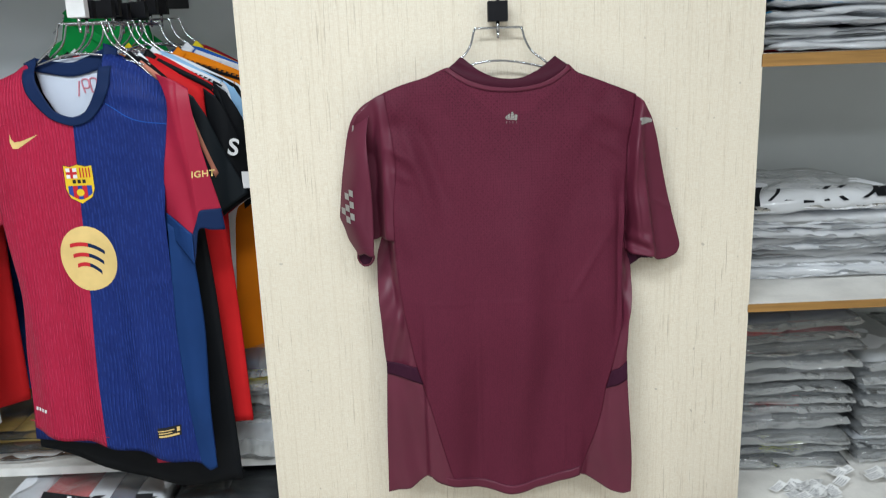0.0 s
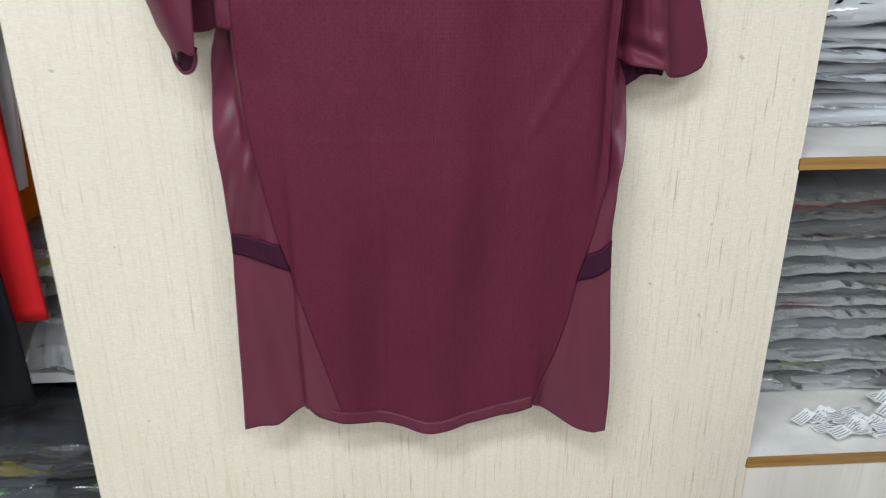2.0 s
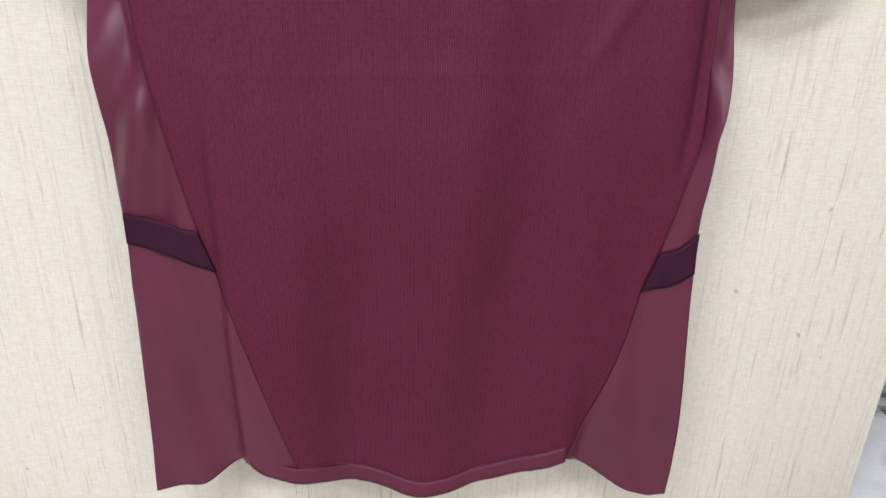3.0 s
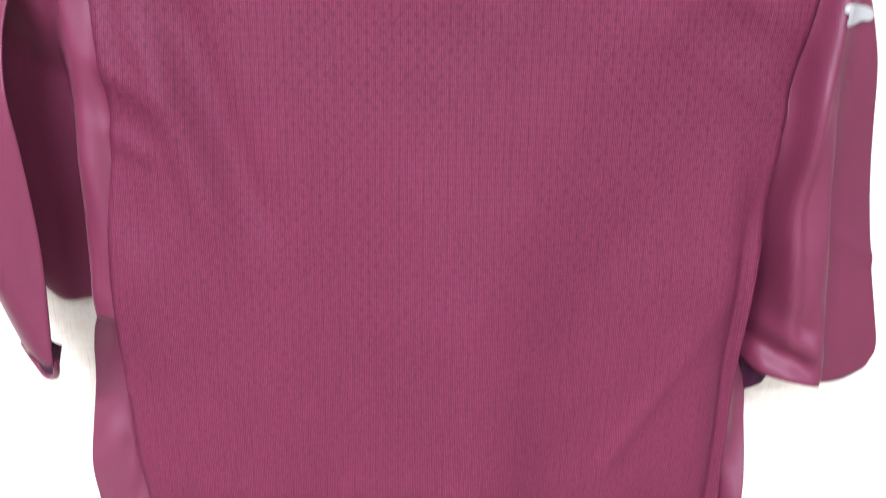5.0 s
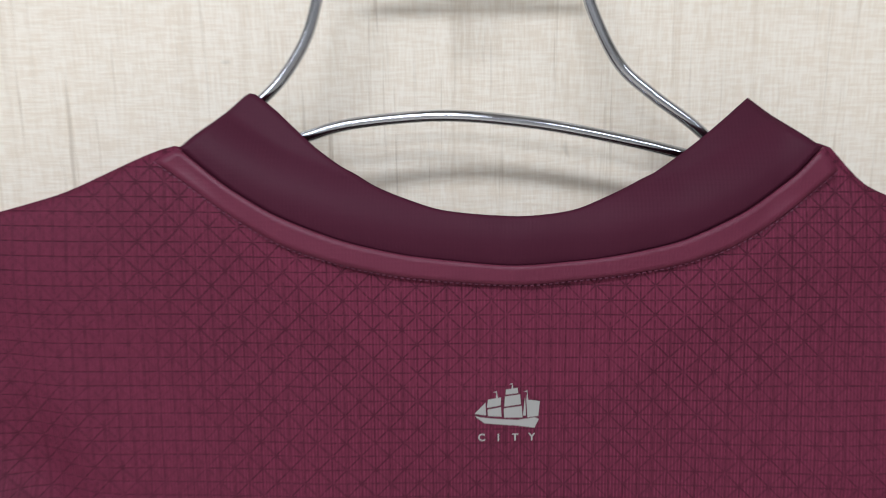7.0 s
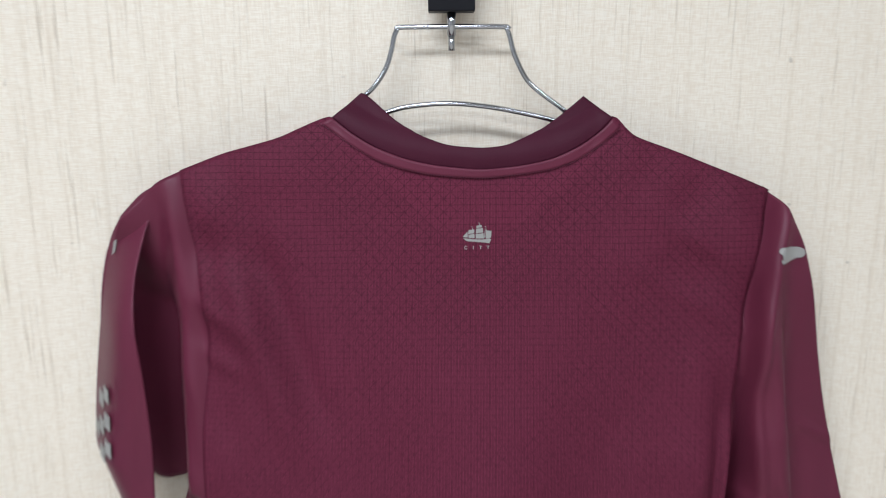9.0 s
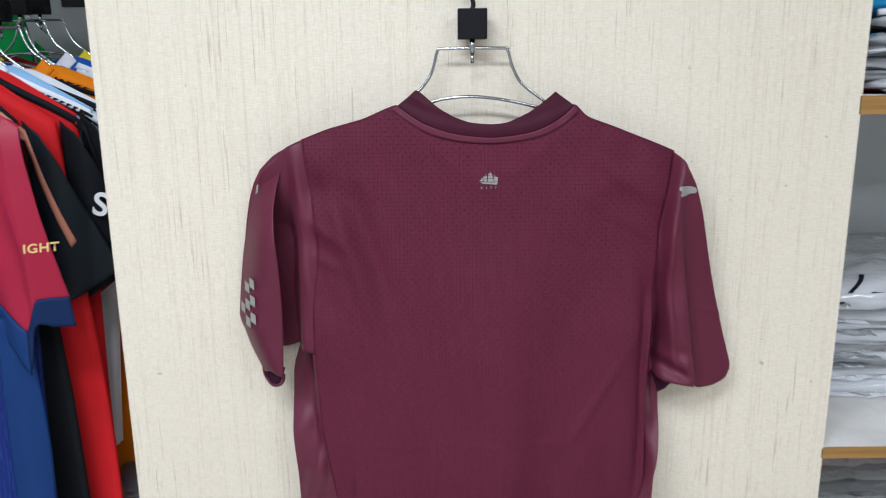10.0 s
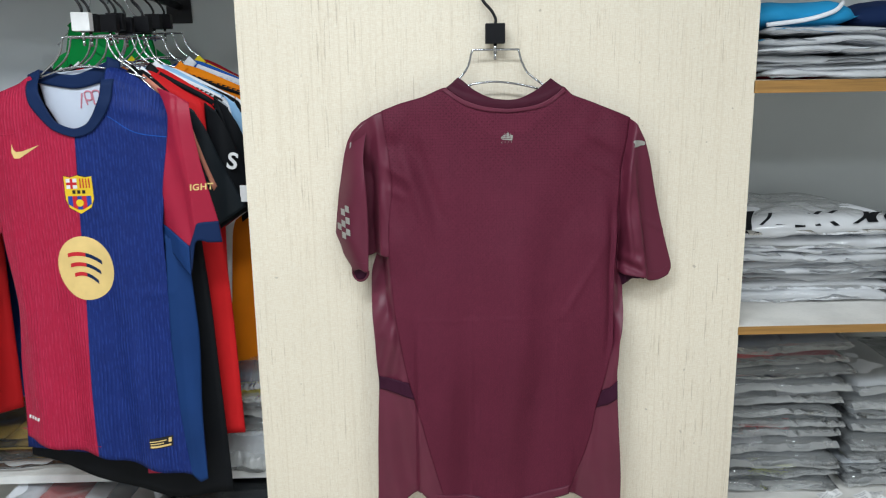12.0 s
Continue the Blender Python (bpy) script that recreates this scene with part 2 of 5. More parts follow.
def film(name, milk=0.3, tint=(0.85, 0.88, 0.92)):
    """Clear plastic bag: an even milky veil with a high gloss and broad creases."""
    n = Nodes(name)
    c1 = n.noise(16.0, 2, 0.5)
    n.done(tint, 0.09, 0.0, n.math("ADD", c1, n.math("MULTIPLY", n.noise(70.0, 2, 0.5), 0.25)), 0.45, 0.012, 0.0, 1.0)
    clear = n.add("ShaderNodeBsdfTransparent", [(0, (0.97, 0.98, 0.99, 1))])
    m = n.add("ShaderNodeMixShader", [(0, milk), (1, clear.outputs[0]), (2, n.bsdf.outputs[0])])
    shine = n.add("ShaderNodeBsdfGlossy", [(0, (0.9, 0.9, 0.9, 1)), (1, 0.10)])
    edge = n.add("ShaderNodeFresnel", [(0, 1.31)])
    if n.bsdf.inputs["Normal"].links:
        for k in (shine, edge):
            n.tree.links.new(n.bsdf.inputs["Normal"].links[0].from_socket, k.inputs["Normal"])
    top = n.add("ShaderNodeMixShader", [(0, edge.outputs[0]), (1, m.outputs[0]), (2, shine.outputs[0])])
    n.tree.links.new(top.outputs[0], n.tree.nodes["Material Output"].inputs[0])
    return n.mat


def glow(name, c, strength):
    n = Nodes(name)
    n.bsdf.inputs["Emission Color"].default_value = (*c, 1)
    n.bsdf.inputs["Emission Strength"].default_value = strength
    return n.done(c, 0.5)


def ribbed(name, c, c2, period=0.006):
    """Football cloth with upright relief ribs that break into small dashes."""
    n = Nodes(name)
    x, y, z = n.axes()
    wob = n.math("MULTIPLY", n.noise(6.0, 2), 0.012)
    ribs = n.line(n.math("ADD", x, wob), period, 0.32)
    brk = n.ramp(n.noise(1.0, 2, 0.5, n.scaled(130, 130, 60)), 0.42, 0.58)
    f = n.math("MULTIPLY", ribs, brk)
    soft = n.noise(8.0, 3)
    col = n.mix(n.ramp(soft, 0.3, 0.7), shade(c, 0.92), shade(c, 1.08))
    col = n.mix(n.math("MULTIPLY", f, 0.5), col, c2)
    return n.done(col, 0.55, 0.0, n.math("ADD", f, n.math("MULTIPLY", ribs, 0.5)), 0.7, 0.0014, 0.0, 0.16)


def roses(name):
    """Black cloth with looping red lines."""
    n = Nodes(name)
    warp = n.add("ShaderNodeTexNoise", [("Vector", n.coord), ("Scale", 9.0), ("Detail", 2.0)]).outputs["Color"]
    v = n.add("ShaderNodeVectorMath", [(0, n.coord), (1, n.add("ShaderNodeVectorMath", [(0, warp), (1, (0.07, 0.07, 0.07))], operation="MULTIPLY").outputs[0])], operation="ADD").outputs[0]
    vor = n.add("ShaderNodeTexVoronoi", [("Vector", v), ("Scale", 9.0)]).outputs["Distance"]
    rings = n.line(vor, 0.16, 0.17)
    mask = n.ramp(n.noise(6.0, 2), 0.44, 0.52)
    return n.done(n.mix(n.math("MULTIPLY", rings, mask), (0.008, 0.008, 0.01), (0.5, 0.03, 0.07)), 0.6, 0.0, n.noise(200.0, 2), 0.2, 0.0005)


MAROON = (0.093, 0.0150, 0.0315)
M = {
    "laminate": laminate("cream_linen_laminate", (0.775, 0.715, 0.597), (0.41, 0.33, 0.23), 0.60),
    "shelf_top": pale_wood("white_shelf_board", (0.80, 0.78, 0.74)),
    "shelf_edge": wood_edge("brown_wood_edge", (0.36, 0.19, 0.05)),
    "white_edge": plain("white_edge_band", (0.72, 0.72, 0.70), 0.4),
    "cabinet": pale_wood("pale_wood_cabinet", (0.74, 0.70, 0.62)),
    "wall": plain("grey_white_wall", (0.70, 0.74, 0.75), 0.75, 0, 0.05, 3.0, 0.15),
    "room_wall": plain("off_white_room_wall", (0.48, 0.47, 0.45), 0.8, 0, 0.05, 3.0),
    "floor": plain("beige_floor_tile", (0.5, 0.46, 0.4), 0.3, 0, 0.08, 5.0),
    "white_metal": plain("white_metal", (0.8, 0.8, 0.8), 0.4),
    "diffuser": glow("lamp_diffuser", (1.0, 0.98, 0.95), 4.0),
    "chrome": plain("bright_steel_wire", (0.50, 0.52, 0.55), 0.13, 1.0, 0.05, 80.0, 0.05),
    "black_plastic": plain("black_plastic", (0.006, 0.006, 0.008), 0.5, spec=0.15),
    "white_plastic": plain("white_plastic", (0.78, 0.78, 0.78), 0.4),
    "dark_metal": plain("dark_metal", (0.02, 0.02, 0.022), 0.35, 0.6),
    "maroon_mesh": mesh_cloth("maroon_jacquard_mesh", MAROON),
    # same maroon, with part of its sheen put into a lighter base colour
    "maroon_satin": cloth("maroon_satin", shade(MAROON, 1.25), 0.38, 0.0, 0.0011, 0.36),
    # lifted above MAROON for the light that the sleeves catch
    "maroon_plain": cloth("lit_maroon_knit", shade(MAROON, 1.24), 0.46, 0.0, 0.0011, 0.24),
    # colour of the side bands, also painted shade inside the cuffs
    "maroon_band_shade": cloth("dark_maroon_band_and_shade", (0.04, 0.009, 0.024), 0.6, 0.0, 0.0011),
    "maroon_rib": cloth("dark_maroon_rib", (0.055, 0.010, 0.022), 0.55, 0.0, 0.0012),
    "thread": plain("maroon_thread", (0.115, 0.028, 0.055), 0.6),
    "silver_print": plain("silver_grey_print", (0.30, 0.295, 0.27), 0.5),
    "crimson": ribbed("crimson_ribbed_cloth", (0.38, 0.014, 0.050), (0.52, 0.04, 0.10)),
    "royal": ribbed("royal_blue_ribbed_cloth", (0.010, 0.024, 0.145), (0.028, 0.062, 0.29)),
    "crimson_satin": cloth("crimson_satin", (0.33, 0.012, 0.04), 0.45, 0.0, 0.002, 0.25),
    "navy": cloth("navy_cloth", (0.009, 0.022, 0.075)),
    "navy_side": cloth("navy_side_cloth", (0.012, 0.040, 0.145)),
    "inside": cloth("white_blue_inside", (0.55, 0.60, 0.70)),
    "gold": plain("pale_gold_print", (0.72, 0.52, 0.20), 0.5),
    "yellow": plain("yellow_print", (0.75, 0.50, 0.02), 0.5),
    "black_print": plain("black_print", (0.012, 0.012, 0.014), 0.5),
    "white_print": plain("white_print", (0.75, 0.75, 0.75), 0.5),
    "red_print": plain("red_print", (0.5, 0.015, 0.025), 0.5),
    "blue_print": plain("blue_print", (0.02, 0.05, 0.3), 0.5),
    "pink_print": plain("faded_pink_print", (0.55, 0.22, 0.28), 0.6),
    "black": cloth("black_cloth", (0.008, 0.009, 0.011)),
    "slate": cloth("charcoal_cloth", (0.010, 0.014, 0.018), 0.45, 0.0, 0.002, 0.16),
    "peach": cloth("peach_trim", (0.55, 0.22, 0.15)),
    "red": cloth("red_cloth", (0.55, 0.015, 0.018)),
    "maroon_red": cloth("dark_red_cloth", (0.22, 0.008, 0.018)),
    "sky": cloth("sky_blue_cloth", (0.28, 0.48, 0.72)),
    "white": cloth("white_cloth", (0.78, 0.80, 0.84)),
    "orange": cloth("orange_cloth", (0.75, 0.22, 0.005)),
    "grey": cloth("grey_cloth", (0.28, 0.28, 0.30)),
    "ash": cloth("ash_grey_cloth", (0.085, 0.09, 0.10)),
    "blue": cloth("bright_blue_cloth", (0.02, 0.10, 0.42)),
    "cyan": cloth("light_blue_cloth", (0.03, 0.28, 0.55)),
    "green": cloth("green_cloth", (0.01, 0.25, 0.05)),
    "lime": cloth("pale_green_cloth", (0.35, 0.55, 0.22)),
    "acid": cloth("acid_yellow_cloth", (0.6, 0.65, 0.05)),
    "mustard": cloth("mustard_cloth", (0.34, 0.22, 0.05)),
    "brown": cloth("brown_orange_cloth", (0.34, 0.13, 0.03)),
    "yellow_cloth": cloth("yellow_cloth", (0.75, 0.60, 0.02)),
    "film": film("clear_plastic_film", 0.19, (0.80, 0.82, 0.82)),
    "film_thin": film("thin_clear_film", 0.04, (0.66, 0.70, 0.73)),
    "film_white": film("frosted_white_film", 0.58, (0.93, 0.95, 0.98)),
    "film_seal": film("bag_seal_film", 0.38, (0.66, 0.67, 0.66)),
    "film_seal_white": film("white_bag_seal_film", 0.6, (0.95, 0.97, 1.0)),
    "paper": plain("white_paper_tag", (0.86, 0.86, 0.85), 0.7),
    "roses": roses("black_rose_cloth"),
}

# ---- the place ----
PY = 1.2                       # face of the display panel
PL, PR = -0.44, 0.467          # its left and right edges
BACK, FRONT, WEST, EAST = 1.78, -3.6, -2.3, 2.4


def structure(name, bm, material, label, category, parent=None):
    ob = part(name, bm, material, parent)
    return tagged(ob, label, category, "", "structure")


structure("floor", box_bm(WEST, EAST, FRONT, BACK, -0.1, 0), M["floor"], "beige tiled shop floor", "floor")
structure("ceiling", box_bm(WEST - .1, EAST + .1, FRONT - .1, BACK + .1, 2.7, 2.8), M["room_wall"], "plain white ceiling", "ceiling")
structure("wall_north", box_bm(WEST - .1, EAST + .1, BACK, BACK + .1, -0.1, 2.7), M["wall"], "pale grey wall behind the shelves", "wall")
structure("wall_south", box_bm(WEST - .1, EAST + .1, FRONT - .1, FRONT, -0.1, 2.7), M["room_wall"], "plain off-white wall of the shop", "wall")
structure("wall_west", box_bm(WEST - .1, WEST, FRONT, BACK, -0.1, 2.7), M["room_wall"], "plain off-white side wall", "wall")
structure("wall_east", box_bm(EAST, EAST + .1, FRONT, BACK, -0.1, 2.7), M["room_wall"], "plain off-white side wall", "wall")

# unseen panels: the first two follow the shadows, the last two are added fill
for lx, ly, sx, sy, watts in ((-0.55, -0.15, 1.2, 0.3, 36), (-0.4, -2.3, 1.2, 0.6, 40), (1.05, -0.7, 1.2, 0.3, 22), (-1.7, -1.2, 0.3, 1.2, 10)):
    ceiling_lamp(lx, ly, sx, sy, watts)

column = thing("display_column", (0.01, PY + 0.02, 0), "cream linen-look laminate display panel on a wall column", "panel", "", "structure")
part("front_board", box_bm(PL, PR, PY, PY + 0.018, 0.0, 2.7, 0.0012), M["laminate"], column)
part("side_board", box_bm(PL + 0.004, PL + 0.022, PY + 0.019, BACK, 0.0, 2.7), M["cabinet"], column)
part("side_board", box_bm(PR - 0.022, PR - 0.004, PY + 0.019, BACK, 0.0, 2.7), M["cabinet"], column)


def shelf(x0, x1, z0, z1, edge, label, front=PY):
    root = thing("shelf_board", ((x0 + x1) / 2, PY + 0.25, z0), label, "shelf", "shelf boards", "structure")
    part("board", box_bm(x0, x1, front + 0.0035, BACK, z0, z1), M["shelf_top"], root)
    part("edge_strip", box_bm(x0, x1, front, front + 0.003, z0, z1 - 0.0005, 0.0006), edge, root)


RIGHT = PR - 0.003
# the 2.05 board is unseen, added to close off light from above
for z0, z1 in ((0.708, 0.725), (1.149, 1.165), (1.597, 1.620), (2.05, 2.07)):
    shelf(RIGHT, EAST, z0, z1, M["shelf_edge"], "white shelf board with a brown wooden front edge")
# the 1.955 board is unseen, added to shade the wall above the rail
for z0, z1, front in ((0.605, 0.623, PY), (0.804, 0.822, PY + 0.14), (0.30, 0.318, PY), (1.955, 1.975, PY)):
    shelf(WEST, PL + 0.003, z0, z1, M["white_edge"], "white shelf board with a white front edge", front)

cupboard = thing("base_cabinet", (1.2, 1.4, 0), "pale wood-grain base cabinet under the shelves", "cabinet")
for i in range(3):
    x0 = RIGHT + 0.004 + i * 0.55
    door = part("door", box_bm(x0, x0 + 0.545, PY + 0.004, PY + 0.022, 0.06, 0.704, 0.001), M["cabinet"], cupboard)
    knob = bmesh.new()
    bmesh.ops.create_uvsphere(knob, u_segments=16, v_segments=10, radius=0.014, matrix=Matrix.Translation((x0 + 0.275, PY - 0.012, 0.655)) @ Matrix.Diagonal((1, 0.8, 1, 1)))
    bmesh.ops.create_cone(knob, segments=14, radius1=0.007, radius2=0.006, depth=0.016, cap_ends=True, matrix=Matrix.Translation((x0 + 0.275, PY - 0.003, 0.655)) @ Matrix.Rotation(math.pi / 2, 4, "X"))
    part("knob", knob, M["chrome"], door, "round steel knob", smooth=True)
part("plinth", box_bm(RIGHT + 0.004, EAST - 0.01, PY + 0.04, PY + 0.06, 0, 0.058), M["cabinet"], cupboard)

# ---- the maroon jersey on the panel ----
HERO_L = [(-0.092, 0.852), (-0.102, 0.884), (-0.120, 0.955), (-0.137, 1.024), (-0.148, 1.060), (-0.161, 1.112), (-0.172, 1.178), (-0.179, 1.226), (-0.182, 1.263), (-0.185, 1.312), (-0.1855, 1.381), (-0.1785, 1.457), (-0.193, 1.577)]
HERO_R = [(0.140, 0.863), (0.166, 0.937), (0.180, 0.990), (0.187, 1.036), (0.196, 1.070), (0.205, 1.115), (0.212, 1.160), (0.212, 1.214), (0.212, 1.263), (0.213, 1.312), (0.2155, 1.360), (0.217, 1.400), (0.2205, 1.465), (0.2275, 1.510), (0.238, 1.5595)]


def hero_top(x):
    """Height of the shoulder line."""
    return np.interp(x, [-0.24, -0.193, -0.085, 0.022, 0.13, 0.238, 0.29], [1.54, 1.577, 1.613, 1.60, 1.602, 1.559, 1.49])


def hero_d(x, z):
    """How far the maroon cloth stands off the panel."""
    top = hero_top(x)
    x += 0.0075                # creases are laid out from the middle of the cloth
    w = abs((x - 0.016) / 0.245)
    d = 0.034 + 0.010 * max(0.0, 1 - w ** 2.6) + (0.020 + 0.012 * max(0.0, 1 - w ** 2)) * smoothstep(1.62, 1.18, z) - 0.024 * max(0.0, 1 - w ** 2) * smoothstep(1.18, 0.84, z)
    d -= 0.006 * math.exp(-max(0.0, top - z) / 0.015)
    low = smoothstep(1.27, 1.02, z)
    d += low * 0.0045 * math.cos((x - 0.03) * 46) * (1 - w ** 2 if w < 1 else 0)
    d -= 0.010 * (1 - smoothstep(-0.139, -0.131, x)) * smoothstep(1.25, 1.10, z)
    d -= 0.006 * smoothstep(0.146, 0.162, x) * smoothstep(0.98, 0.87, z)
    d += 0.011 * smoothstep(0.55, 1.0, w) * smoothstep(1.02, 0.85, z)
    # packing creases
    d += 0.0012 * bump(z, 1.212 + 0.002 * math.sin(x * 30), 0.0022) * smoothstep(0.2, 0.1, abs(x))
    d += 0.0009 * bump(x, -0.036, 0.003) * smoothstep(1.5, 1.2, z)
    d += 0.0009 * bump(x, 0.117, 0.003) * smoothstep(1.3, 1.1, z)
    # slanting crease near the right arm
    along = (x - 0.127) * 0.5 + (z - 1.212) * 0.866
    across = (x - 0.127) * 0.866 - (z - 1.212) * 0.5
    d += 0.0028 * bump(across, 0.0, 0.005) * smoothstep(-0.01, 0.02, along) * smoothstep(0.2, 0.06, along)
    # folds beside both armholes
    s = (x + 0.172) * 0.92 + (z - 1.50) * 0.3
    d += 0.007 * bump(s, 0.02, 0.011) * smoothstep(1.33, 1.42, z) * smoothstep(1.6, 1.52, z)
    d -= 0.006 * bump(s, 0.045, 0.012) * smoothstep(1.36, 1.42, z) * smoothstep(1.58, 1.50, z)
    d -= 0.009 * bump(x, 0.2135 - 0.05 * max(0.0, 1.2 - z), 0.006) * smoothstep(1.1, 1.22, z) * smoothstep(1.42, 1.34, z)
    d += 0.004 * bump(x, 0.192, 0.014) * smoothstep(1.0, 1.2, z) * smoothstep(1.45, 1.3, z)
    d += 0.004 * noise.noise((x * 70, z * 60, 4)) * bump(x, -0.186, 0.016) * bump(z, 1.29, 0.05)
    d += 0.0040 * (bump((x + 0.160) * 0.5 + (z - 1.47) * 0.87, 0, 0.006) + bump((x + 0.160) * 0.4 + (z - 1.435) * 0.92, 0, 0.006)) * bump(x, -0.160, 0.018)
    d += 0.003 * bump((x - 0.19) * 0.5 + (z - 1.525) * 0.87, 0, 0.008) * bump(x, 0.19, 0.04)
    d += 0.011 * noise.noise((x * 11, z * 2.4, 9)) * smoothstep(1.52, 1.3, z)
    d += 0.0032 * math.sin(x * 58 + 2.5 * noise.noise((x * 4, z * 3, 6))) * smoothstep(1.35, 1.0, z)
    d += 0.0008 * math.sin(x * 150 + 9 * z) * smoothstep(0.90, 0.85, z)
    d += 0.007 * noise.noise((x * 26 + z * 14, z * 12 - x * 8, 21)) * smoothstep(0.12, 0.2, abs(x - 0.02)) * smoothstep(1.2, 1.4, z)
    d += 0.002 * bump((x - 0.17) * 0.5 + (z - 1.49) * 0.87, 0, 0.007) * smoothstep(0.12, 0.16, x)
    # crumpled cloth at the shoulders
    d += 0.0075 * noise.noise((x * 30 + 4, z * 24, 13)) * bump(x, -0.155, 0.032) * bump(z, 1.525, 0.05)
    d += 0.0050 * noise.noise((x * 26 - z * 18, z * 20, 17)) * bump(x, 0.175, 0.045) * bump(z, 1.545, 0.045)
    d += 0.0022 * noise.noise((x * 14, z * 9, 3.1)) + 0.0009 * noise.noise((x * 45, z * 30, 7.7))
    return max(0.012, d)


def hero_y(x, z):
    return PY - hero_d(x, z)


def sat_y(x, z):
    """Side panels: softer cloth with slanting folds."""
    up = smoothstep(1.04, 1.12, z)
    f = math.sin((x - z * 0.42) * 120 + 0.8 + 1.6 * noise.noise((x * 16, z * 9, 2))) + 0.4 * noise.noise((x * 50, z * 34, 11))
    seam = np.interp(z, [p[1] for p in HERO_L], [p[0] for p in HERO_L]) - x if x < 0 else x - np.interp(z, [p[1] for p in HERO_R], [p[0] for p in HERO_R])
    free = smoothstep(0.0, 0.014, seam)
    tuck = 1 - 0.62 * free * smoothstep(1.17, 1.295, z)
    return PY - max(0.007, hero_d(x, z) * tuck - (0.0009 + (0.014 if x > 0 else 0.006) * smoothstep(1.12, 1.2, z)) * (1 - free) + free * (0.0044 * f * up * (1 if x < 0 else 0.6) + 0.0030 * math.sin(x * 105 + z * 16 + 1.5 * noise.noise((x * 9, z * 6, 3))) * (1 - up)))


hero = thing("football_jersey", (0.015, 1.165, 1.64), "maroon short-sleeved football jersey hung back to front on the cream panel", "jersey")
body = cloth_part("back_panel", coons_bm(
    [(-0.092, 0.851), (-0.043, 0.841), (0.017, 0.8315), (0.067, 0.840), (0.109, 0.8545), (0.140, 0.863)],
    [(-0.193, 1.577), (-0.161, 1.589), (-0.121, 1.600), (-0.083, 1.6150), (-0.067, 1.602), (-0.051, 1.5925), (-0.030, 1.5845), (-0.008, 1.5795), (0.023, 1.5765), (0.050, 1.5785), (0.075, 1.5835), (0.095, 1.5925), (0.110, 1.6025), (0.1195, 1.6145), (0.135, 1.600), (0.160, 1.5905), (0.200, 1.575), (0.238, 1.5595)],
    HERO_L, HERO_R, 110, 170, hero_y), M["maroon_mesh"], hero, "maroon jacquard back panel")


def hero_hem(path, lift, name):
    pts = spline(path, 60)
    bm = bmesh.new()
    last = None
    for x, z in pts:
        y = hero_y(x, z + lift) - 0.0022
        a = bm.verts.new((x, y, z + lift - 0.0004))
        b = bm.verts.new((x, y, z + lift + 0.0004))
        if last:
            bm.faces.new((last[0], a, b, last[1]))
        last = (a, b)
    return part(name, bm, M["thread"], body)


hero_hem([(-0.092, 0.851), (-0.043, 0.841), (0.017, 0.8315), (0.067, 0.840), (0.109, 0.8545), (0.140, 0.863)], 0.017, "hem_stitching")
cloth_part("hem_fold", coons_bm(
    [(-0.1365, 0.8715), (-0.125, 0.861), (-0.096, 0.8505), (-0.043, 0.8395), (0.017, 0.830), (0.067, 0.8385), (0.109, 0.853), (0.140, 0.8615)],
    [(-0.1365, 0.8885), (-0.125, 0.878), (-0.096, 0.8675), (-0.043, 0.8565), (0.017, 0.847), (0.067, 0.8555), (0.109, 0.870), (0.140, 0.8785)],
    [(-0.1365, 0.8715), (-0.1365, 0.8885)], [(0.140, 0.8615), (0.140, 0.8785)], 90, 4,
    lambda x, z: hero_y(x, z) - 0.0013 - 0.0012 * math.sin(x * 160) * bump(x, -0.05, 0.05)), M["maroon_plain"], hero)

# collar: a dark ribbed band that turns back at both ends
COL_LOW = [(-0.0815, 1.6145), (-0.067, 1.6035), (-0.051, 1.594), (-0.030, 1.586), (-0.008, 1.581), (0.023, 1.578), (0.050, 1.580), (0.075, 1.585), (0.095, 1.594), (0.110, 1.604), (0.1185, 1.613)]
COL_TOP = [(-0.0625, 1.6295), (-0.0595, 1.6305), (-0.051, 1.6245), (-0.037, 1.6125), (-0.020, 1.6015), (0.000, 1.5945), (0.024, 1.5922), (0.043, 1.5942), (0.062, 1.602), (0.079, 1.6127), (0.0985, 1.6275)]


def collar_y(x, z):
    u = abs(x - 0.020) / 0.1
    lower = np.interp(x, [p[0] for p in COL_LOW], [p[1] for p in COL_LOW])
    h = max(0.0, z - lower)
    return hero_y(x, lower) - 0.0015 + 0.28 * h * (1 - min(1.0, u)) + 0.62 * h * min(1.0, u) ** 2 - 0.003 * math.sin(min(1.0, h / 0.02) * math.pi)


collar = cloth_part("collar", coons_bm(COL_LOW, COL_TOP, [(-0.0815, 1.6145), (-0.072, 1.621), (-0.0625, 1.6295)], [(0.1185, 1.613), (0.109, 1.6195), (0.0985, 1.6275)], 90, 16, collar_y), M["maroon_rib"], hero, "dark ribbed collar band", 0.002)
# front half of the collar, behind
cloth_part("collar_front", coons_bm(
    [(-0.074, 1.598), (-0.03, 1.560), (0.021, 1.545), (0.07, 1.557), (0.108, 1.590)],
    [(-0.052, 1.615), (-0.02, 1.585), (0.021, 1.568), (0.06, 1.580), (0.088, 1.609)],
    [(-0.074, 1.598), (-0.052, 1.615)], [(0.108, 1.590), (0.088, 1.609)], 40, 6, lambda x, z: PY - 0.022), M["maroon_rib"], hero, "", 0.002)
